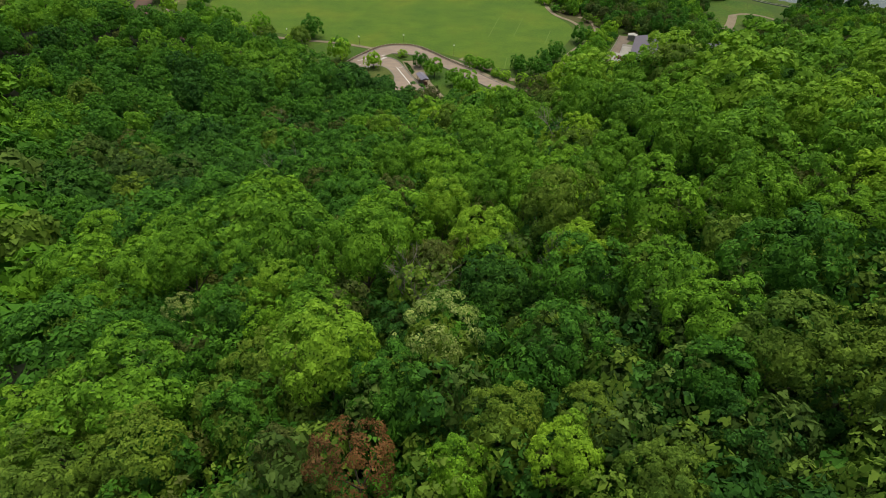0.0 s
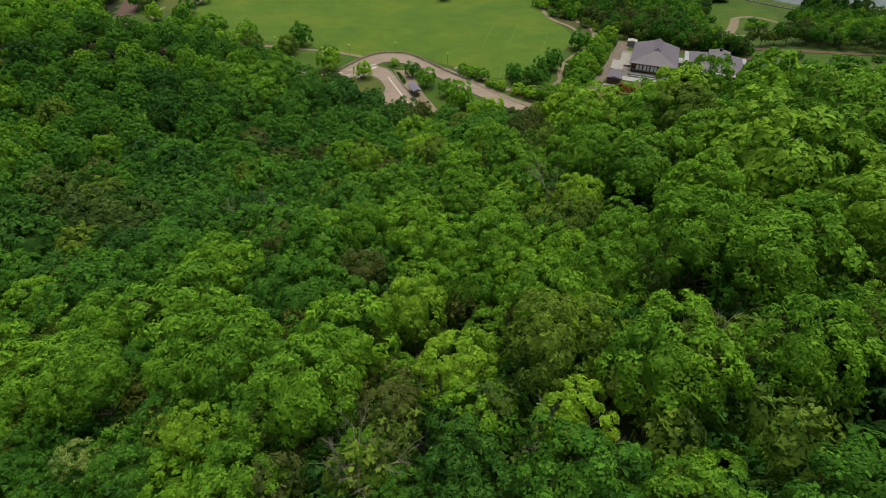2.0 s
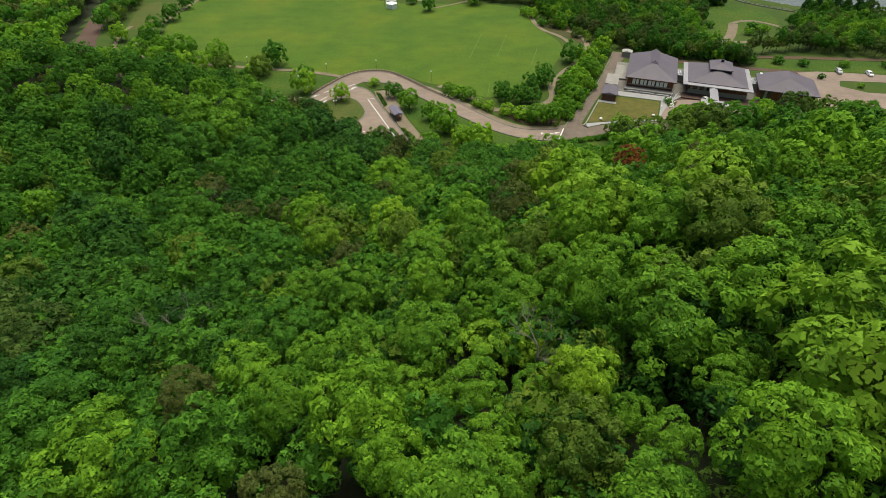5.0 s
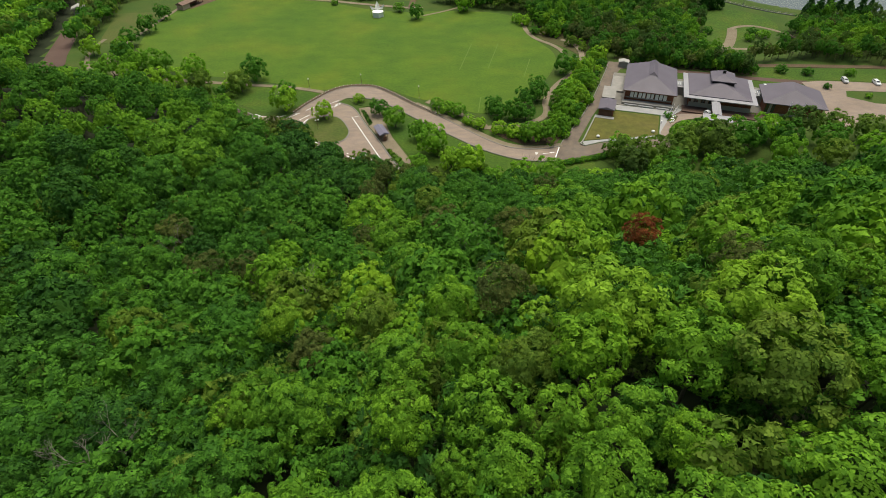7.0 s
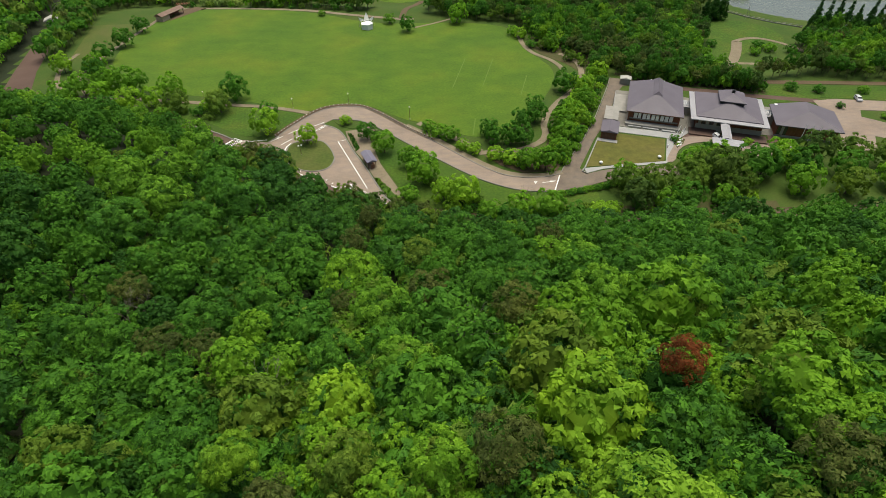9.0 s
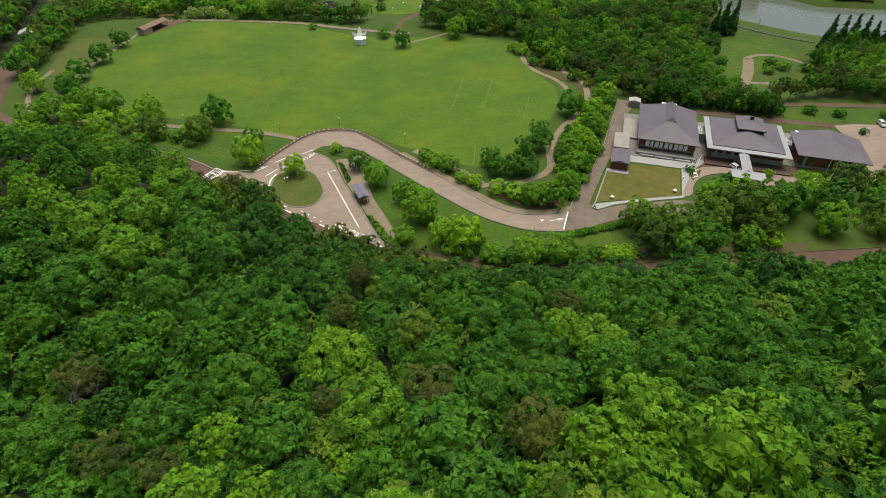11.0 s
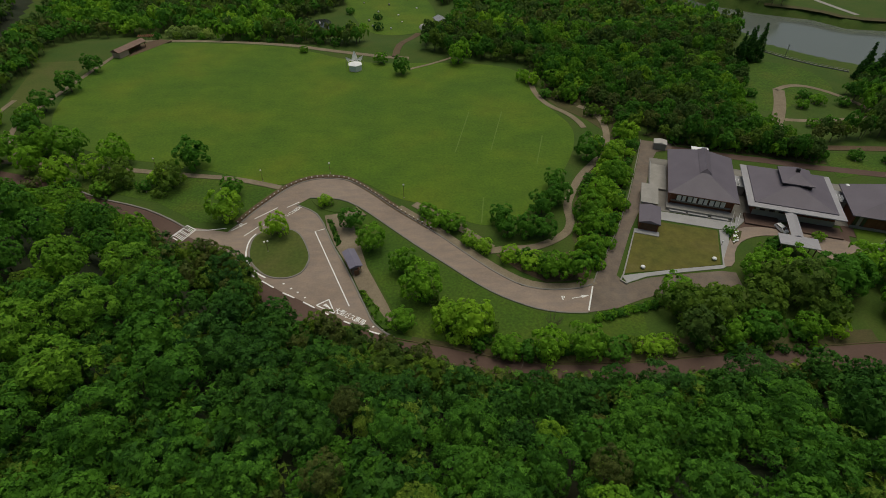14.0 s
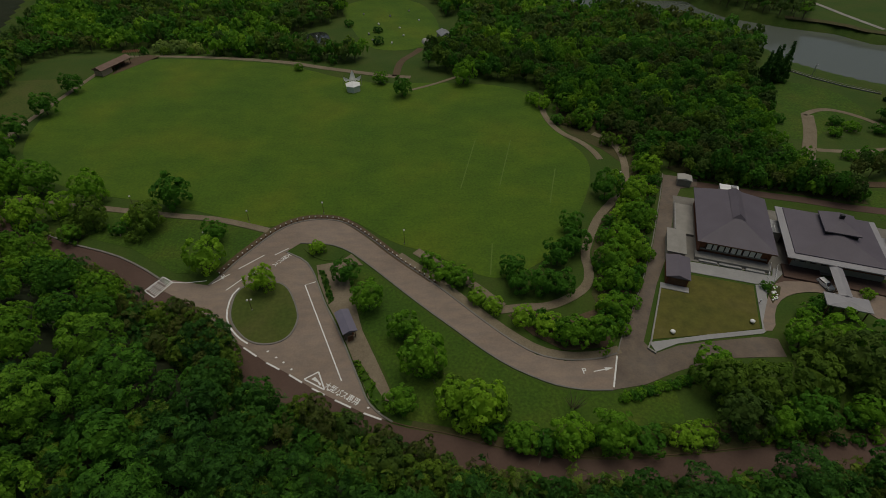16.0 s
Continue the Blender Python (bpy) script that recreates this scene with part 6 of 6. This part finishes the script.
for k in range(4):
    rod("post", (7.0 + 3.0 * k, -2.2, 0), (7.0 + 3.0 * k, -2.2, 2.49), 0.14, 0.14, BRONZE, hut)
perg = tagged(holder("pergola", pose(-138, 400.8, 0, 0, 0, 10)), "low dark timber pergola beside the hut", "pergola")
for k in range(4):
    for y in (0, 2.6):
        rod("post", (0.2 + 2.2 * k, y, 0), (0.2 + 2.2 * k, y, 2.3), 0.1, 0.1, BRONZE, perg)
for k in range(9):
    box_part("slat", (-0.2 + 0.85 * k, -0.4, 2.3, 0.15 + 0.85 * k, 3.0, 2.42), TIMBER, perg)
tagged(slab("hut_yard", [(-134.7, 380.9), (-136, 397.8), (-129, 404.3), (-122.7, 402.6), (-128.9, 390.9)], SOIL, 0.09, base=0), "bare brown earth round the hut", "soil", kind="structure")
tent = tagged(holder("white_pavilion", pose(-29.5, 367.6, 0, 0, 0, 12)), "white hexagonal pavilion with pointed white sails above it", "pavilion")
bm = bmesh.new()
ring = [(3.1 * math.cos(math.radians(60 * k + 30)), 3.1 * math.sin(math.radians(60 * k + 30))) for k in range(6)]
lo, hi = [bm.verts.new((x, y, 0)) for x, y in ring], [bm.verts.new((x, y, 2.6)) for x, y in ring]
for k in range(6):
    bm.faces.new((lo[k], lo[(k + 1) % 6], hi[(k + 1) % 6], hi[k]))
part("wall", bm, WHITE, tent)
bm = bmesh.new()
hi, top = [bm.verts.new((x * 1.06, y * 1.06, 2.6)) for x, y in ring], bm.verts.new((0, 0, 3.5))
under = [bm.verts.new((x * 1.06, y * 1.06, 2.45)) for x, y in ring]
for k in range(6):
    bm.faces.new((hi[k], hi[(k + 1) % 6], top))
    bm.faces.new((under[k], under[(k + 1) % 6], hi[(k + 1) % 6], hi[k]))
bm.faces.new(under[::-1])
part("roof", bm, WHITE, tent)
for k, (sx, sy, h) in enumerate(((-3.6, 3.4, 4.6), (0.4, 5.4, 6.4), (3.8, 3.6, 4.6))):
    bm = bmesh.new()
    grid_v = []
    for a in range(6):
        for b in range(6):
            u, w = a / 5, b / 5
            base = Vector((sx * 0.35 - 1.5 + 3.0 * u, 2.6 + 0.6 * w, 2.6 + 0.5 * math.sin(math.pi * u)))
            tip = Vector((sx + (u - 0.5) * 1.6 * (1 - w), sy, h))
            p = base.lerp(tip, w)
            p.z -= 0.5 * math.sin(math.pi * w) * (1 - abs(2 * u - 1))
            grid_v.append(bm.verts.new(p))
    for a in range(5):
        for b in range(5):
            bm.faces.new((grid_v[a * 6 + b], grid_v[a * 6 + 6 + b], grid_v[a * 6 + 7 + b], grid_v[a * 6 + 1 + b]))
    bmesh.ops.solidify(bm, geom=bm.faces[:], thickness=0.06)
    part("sail", bm, WHITE, tent)
    rod("mast", (sx, sy, 0), (sx, sy, h), 0.08, 0.06, STEEL, tent)
lodge = tagged(holder("garden_lodge", pose(7.9, 436.2, -3, 0, 0, 20)), "small grey-roofed lodge at the edge of the grove", "lodge")
hip("roof", 6.0, 8.0, 3.0, 1.4, 0.03, 0.97, STEEL, lodge, -3, -4, 0.2)
box_part("wall", (-2.6, -3.6, 0, 2.6, 3.6, 2.8), PLASTER, lodge)
box_part("door", (-0.5, -3.68, 0, 0.5, -3.61, 2.0), BRONZE, lodge)
store = tagged(holder("greenhouse", pose(-0.6, 429.3, -3, 0, 0, 20)), "low pale greenhouse beside the lodge", "greenhouse")
bm = bmesh.new()
arch = [(2.0 * math.cos(a), 1.9 * math.sin(a)) for a in np.linspace(0, math.pi, 9)]
r0, r1 = [bm.verts.new((x, -3.2, z)) for x, z in arch], [bm.verts.new((x, 3.2, z)) for x, z in arch]
for k in range(8):
    bm.faces.new((r0[k], r0[k + 1], r1[k + 1], r1[k]))
bm.faces.new(r0[::-1]), bm.faces.new(r1)
part("cover", bm, PLASTER, store)
for k in range(4):
    box_part("hoop", (-2.05, -3.2 + 2.05 * k, 0, 2.05, -3.1 + 2.05 * k, 0.12), STEEL, store)
for k, (x, y) in enumerate(((-37.3, 474.2), (-27.3, 457.4), (-22.2, 470.7), (-15.7, 451.8), (-28.4, 433.2), (-18.2, 429.1), (-12.1, 480.5), (-5.8, 464.3), (-31, 441.6), (-13, 440.2), (-53.8, 434.9), (-57.2, 437.2))):
    stone = tagged(holder("garden_sculpture", pose(x, y, -3 + 0.05, 0, 0, 50 * k)), "pale abstract garden stone on the grove lawn", "sculpture", "grove stones")
    bm = bmesh.new()
    bmesh.ops.create_icosphere(bm, subdivisions=2, radius=0.7)
    for q in bm.verts:
        q.co *= 0.75 + 0.5 * noise.noise(q.co * 1.7 + Vector((k * 3.1, 0, 0)))
        q.co.z = q.co.z * (0.7 + 0.3 * (k % 3)) + 0.4
    part("stone", bm, WHITE if k % 2 else STONE_PAVING, stone)

# ---- by the river ----
for x, y, s in ((146.4, 383.9, 1.0), (151.5, 385.9, 1.15), (156.3, 387.3, 1.2), (153.4, 391.7, 0.95), (193, 365.4, 1.15), (195.3, 361, 1.2), (199.1, 359.5, 1.3), (203.4, 358.4, 1.25), (208.1, 357.9, 1.1), (216, 360.1, 1.2), (221.8, 362.2, 1.0)):
    tree(x, y, 2.5 * s, "dark", "cone", name="cypress", place="by the river", group="riverside cypresses", squash=1.0)
rail = tagged(holder("river_railing"), "pale railing along the river bank", "railing")
pts = [Vector((163.6, 400.8)), Vector((172.2, 390.1)), Vector((182, 381)), Vector((193.2, 373.5))]
for a, b in zip(pts, pts[1:]):
    za, zb = level_at(*a), level_at(*b)
    bar("top_rail", (a.x, a.y, za + 1.0), (b.x, b.y, zb + 1.0), 0.16, 0.16, CONCRETE, rail)
    bar("kerb_wall", (a.x, a.y, za + 0.15), (b.x, b.y, zb + 0.15), 0.5, 0.6, CONCRETE, rail)
    for k in range(5):
        p = a.lerp(b, k / 5)
        z = za + (zb - za) * k / 5
        rod("post", (p.x, p.y, z - 0.3), (p.x, p.y, z + 1.0), 0.07, 0.07, CONCRETE, rail)
for x, y, h in ((170.2, 387.7, 7.5), (199.1, 351.1, 9.0)):
    pole = tagged(holder("utility_pole", pose(x, y, level_at(x, y))), "slim grey utility pole with a stay", "pole", "utility poles")
    rod("pole", (0, 0, -0.3), (0, 0, h), 0.14, 0.1, CONCRETE, pole)
    rod("stay", (2.2, 0, 0), (0, 0, h * 0.8), 0.04, 0.04, STEEL, pole)
    bar("cross_arm", (-0.8, 0, h - 0.5), (0.8, 0, h - 0.5), 0.1, 0.1, STEEL, pole)
cot = tagged(holder("cottage", pose(-192.6, 376.2, level_at(-192.6, 376.2), 0, 0, 25)), "small pale-roofed cottage among trees", "cottage")
hip("roof", 7, 6, 3.0, 1.3, 0.03, 0.97, PLASTER, cot, -3.5, -3, 0.2)
box_part("wall", (-3, -2.5, -0.5, 3, 2.5, 2.8), CONCRETE, cot)
for x, y, r, h in ((-143.8, 316.1, 2.6, "mid"), (136.5, 348, 2.4, "mid"), (157.5, 346, 2.6, "mid"), (161.5, 341.5, 2.8, "bright"), (170.5, 339.5, 2.6, "mid"), (153, 337.5, 2.4, "bright"), (153, 318.8, 2.6, "mid"), (146, 317.5, 2.4, "bright"), (161, 319, 2.6, "olive"), (132.6, 359.5, 2.8, "dark"), (157.1, 276.9, 1.5, "mid"), (168.6, 268.5, 1.3, "bright"), (155.9, 290.2, 2.2, "mid"), (173.2, 289.5, 2.0, "bright"), (146.5, 292.8, 2.4, "mid"), (190.7, 288.7, 2.2, "mid"), (-26.7, 445.3, 2.2, "dark"), (-24.8, 428, 2.6, "dark"), (-42.9, 454.6, 2.4, "mid"), (87.5, 253.3, 1.4, "mid"), (111.2, 250.4, 1.6, "light"), (96.9, 246.3, 2.4, "mid"), (92.7, 243.5, 2.4, "bright")):
    tree(x, y, r, h, "bush", name="park_shrub", place="in the park grass", category="shrub", group="park shrubs")
for k in range(26):
    t = k / 25
    x, y = 43.7 + 20.8 * t, 222.1 + 6.4 * t
    tree(x + rng.uniform(-0.4, 0.4), y - 1.2 + rng.uniform(-0.5, 0.5), rng.uniform(0.8, 1.2), rng.choice(("bright", "mid")), "bush", name="park_shrub", place="on the road bank", category="shrub", group="park shrubs")
for k in range(22):
    x = 14 + 3.6 * k
    tree(x, 210.9 + (1.2 if x < 20 else -0.2) + rng.uniform(0, 1.6) + max(0, (24 - x)) * 0.35, rng.uniform(0.9, 1.5), rng.choice(("bright", "mid", "dark", "olive")), "bush", name="park_shrub", place="on the road verge", category="shrub", group="park shrubs")
dead = tagged(holder("bare_shrub", pose(33, 218.8, 0)), "leafless pale twiggy shrub on the grass bank", "shrub")
r3 = random.Random(4)
for k in range(22):
    a, h = r3.uniform(0, 6.28), r3.uniform(3.0, 5.0)
    rod("twig", (0.3 * math.cos(a), 0.3 * math.sin(a), 0), (2.6 * math.cos(a) * r3.uniform(0.5, 1), 2.6 * math.sin(a) * r3.uniform(0.5, 1), h), 0.06, 0.015, GRAVEL, dead, 4)


# ---- planting and paving round the halls, verge bushes ----
tagged(slab("hall_alley", [(91.6, 260.6), (93.6, 259.9), (101.5, 284.4), (99.4, 285.2)], OLD_ASPHALT, 0.1, base=0), "dark paved alley between two halls", "pavement", kind="structure")
tagged(slab("hall_alley", [(119.6, 252.2), (122.4, 250.9), (128.5, 272), (125.2, 274)], OLD_ASPHALT, 0.1, base=0), "dark paved alley between two halls", "pavement", kind="structure")
tagged(strip("rear_path", [(75.5, 302.6), (85.9, 300.1), (105.2, 294.1), (117.9, 291.2), (127.4, 287.9), (135.3, 286.3), (152.6, 282.5)], 3.4, OLD_ASPHALT, 0.07, 1), "brown-grey service path behind the halls", "path", kind="structure")
tagged(slab("grove_floor", [(46.1, 239.3), (57.3, 259.2), (67.4, 284.5), (74.7, 307.7), (80.8, 321.3), (63.9, 346.2), (51.2, 353.5), (49.2, 339.5), (53.7, 330.3), (61.8, 321.6), (68.5, 308.3), (63.9, 297.6), (53.7, 283.3), (46.8, 266.7), (46.6, 258.4), (43.5, 251)], UNDERSTORY, 0.05, base=0), "weedy brown-green ground under the shrubs", "ground cover", kind="structure")
tagged(slab("roadside_strip", [(-1.3, 208.2), (9.3, 206.3), (21.8, 205.7), (58.1, 207.2), (105.3, 210.8), (106, 217.9), (83, 217.5), (58.4, 215.5), (39.9, 213.5), (23.6, 213.5), (11, 216.1), (1.1, 216.4)], UNDERSTORY, 0.04, base=0), "weedy brown verge beside the main road", "verge", kind="structure")
tagged(slab("rear_floor", [(80.1, 309.4), (87, 302.7), (107.5, 296.7), (135.3, 289.3), (137.2, 304.6), (108.5, 307.6), (87.6, 312.5)], UNDERSTORY, 0.05, base=0), "weedy ground at the edge of the wood behind the halls", "ground cover", kind="structure")
flower_bed = tagged(holder("flower_bed", pose(88.9, 251.2, 0)), "small flower bed with white blossoms and pale stones", "flower bed")
r5 = random.Random(21)
soil_bed = slab("soil", [(-2.0, -3.2), (-1.9, -0.8), (-0.1, 3.4), (2.6, 2.4), (1.0, -0.4)], UNDERSTORY, 0.3, base=0)
soil_bed.parent = flower_bed
for k in range(26):
    u, w = r5.random(), r5.uniform(-0.6, 0.6)
    ball("blossom_clump", (-1.2 + 2.2 * u + w, -2.4 + 4.8 * u, 0.4), r5.uniform(0.18, 0.34), WHITE if k % 3 else LEAF["bright"], flower_bed, 0.7)
tagged(slab("west_bank", [(-171.5, 374.2), (-145.1, 378.1), (-148.1, 365.7), (-147.4, 340.9), (-150.9, 330), (-160, 330)], DRY_GRASS, 0.05, base=0), "dry yellowish rough grass beside the field", "grass", kind="structure")
r6 = random.Random(33)


def thicket(spots, low, high, hues, place, grade="bush", lift=None):
    """A scatter of shrubs of chosen hues."""
    for x, y in spots:
        r = r6.uniform(low, high)
        tree(x + r6.uniform(-0.7, 0.7), y + r6.uniform(-0.7, 0.7), r, r6.choice(hues), grade, lift=lift, name="park_shrub", place=place, category="shrub", group="park shrubs", squash=r6.uniform(0.95, 1.3))


thicket([(60.9, 300.4), (64.6, 294.1), (59.6, 286), (63.1, 282.5), (56.9, 277), (51.1, 271.9), (56.6, 269.5), (50.9, 264.6), (47.6, 260.5), (50.2, 257.9), (46.4, 252.8), (50.2, 249.8), (45.9, 246), (39.8, 238.5), (45.4, 240.3), (53.3, 254.8), (54.4, 261.1), (58.9, 274.1),
         (64.4, 285.4), (66.4, 296.7), (54.1, 279), (61.6, 290.6), (71, 301.4), (52.4, 274), (48.9, 254.5), (58.7, 281.6), (73.5, 312), (33.8, 238.4), (29.6, 241.2)], 1.9, 2.9, ("bright", "bright", "light", "mid", "mid"), "beside the park path")
thicket([(45.2, 352.1), (49.8, 340.4), (57.3, 347.4), (58.9, 335.7), (65.8, 334), (68.8, 325.7), (74.4, 332), (75.5, 321.9), (74.4, 312.3), (69.5, 317.7), (80.2, 318.1), (61.6, 342.2), (64, 324.2), (70.5, 306.2), (55, 339)], 1.8, 3.0, ("light", "olive", "bright", "olive", "mid"), "at the wood's edge")
thicket([(89 + 3.2 * k, 304.1 - 0.86 * k + (1.4 if k % 2 else 0)) for k in range(15)], 2.2, 3.2, ("mid", "olive", "dark", "mid", "bright"), "behind the halls")
thicket([(91.5 + 4.6 * k, 307.7 - 1.2 * k) for k in range(10)], 2.8, 3.8, ("olive", "pine", "mid", "olive"), "behind the halls")
for x, y in ((-57.8, 241.1), (-54.8, 241.7), (-51.6, 240.6), (-48.8, 238.7), (-46.4, 236.2), (-43.9, 233.9), (-41.2, 231.3), (-38.5, 228.7), (-36.1, 226.4), (-54, 237.6), (-50.3, 235.4), (-47, 232.8), (-43.7, 230), (-40.5, 227.2), (-38.1, 224.6), (-47.2, 229.4), (-42.1, 225.3),
             (-20, 216), (-17.4, 214.7), (-13.8, 212.8), (-9.8, 210.8), (-5.7, 208.7), (-1.7, 206.6), (2.3, 205), (6.4, 204), (-15.4, 210.4), (-10.9, 208.1), (-6.8, 205.6), (-2.9, 203.5), (1.5, 202), (5.9, 201), (9.8, 202.4), (-12, 213.4), (-3.9, 208.5), (4.1, 205.5)):
    tree(x + r6.uniform(-0.6, 0.6), y + r6.uniform(-0.6, 0.6), r6.uniform(2.3, 3.2), r6.choice(("brown", "olive", "pine", "brown", "olive")), "park", lift=r6.uniform(0.6, 2.0), name="thicket_tree", place="on the road verge", group="verge thicket", squash=r6.uniform(1.1, 1.5))
thicket([(-88.2, 275.2), (-82.6, 273.1), (-97.1, 275.7), (-102.9, 272.8), (-109.4, 275.3), (-77.8, 271), (-114.5, 279.4), (-93.1, 272.2), (-99.8, 269.1), (-105.8, 268.5), (-112.2, 270.4), (-118, 274)], 1.6, 2.6, ("olive", "brown", "mid", "olive"), "between path and road")
thicket([(-133.9, 410.3), (-123.2, 409.3), (-111.3, 408.5), (-96.8, 408), (-88.4, 406.6), (-83.1, 405.3), (-75.5, 403.1), (-69.6, 401.9), (-60.7, 400.4), (-50, 398.1), (-41.3, 395.3)], 1.6, 2.6, ("olive", "mid", "bright", "olive", "mid"), "along the north edge of the field")
thicket([(-126.5, 415), (-121, 418), (-115.5, 416), (-109.5, 413.5), (-118, 413.6)], 3.0, 3.9, ("pale",), "beside the field")
thicket([(11, 214.2), (16.4, 212.3), (20.9, 211.1), (26.3, 210.5), (33.5, 211), (41.7, 212), (49.1, 212.2), (56.5, 213), (64, 214.6), (71.4, 214.6), (79, 215.4), (87.6, 215.9), (96.3, 216.9), (14.5, 220), (19, 217.5), (9, 223.4), (4.4, 226.8)], 1.7, 2.7, ("bright", "mid", "light", "olive"), "on the verge of the main road")
thicket([(47.5, 239), (49.6, 243.1), (52.1, 248), (54.8, 253.5), (57.5, 259.2), (60.1, 265.1), (62.3, 270.7), (64.6, 276.7), (66.7, 282.7), (68.8, 288.6), (70.9, 294.2), (73, 299.6), (75, 305.5)], 1.6, 2.3, ("bright", "mid", "light", "bright"), "beside the driveway")
tagged(strip("river_bank", [(x + 3.4, y + 6.2) for x, y in FAR_SIDE[5:9].tolist()], 5.5, UNDERSTORY, 0.12, 1), "bare brown far bank of the river", "bank", kind="structure")
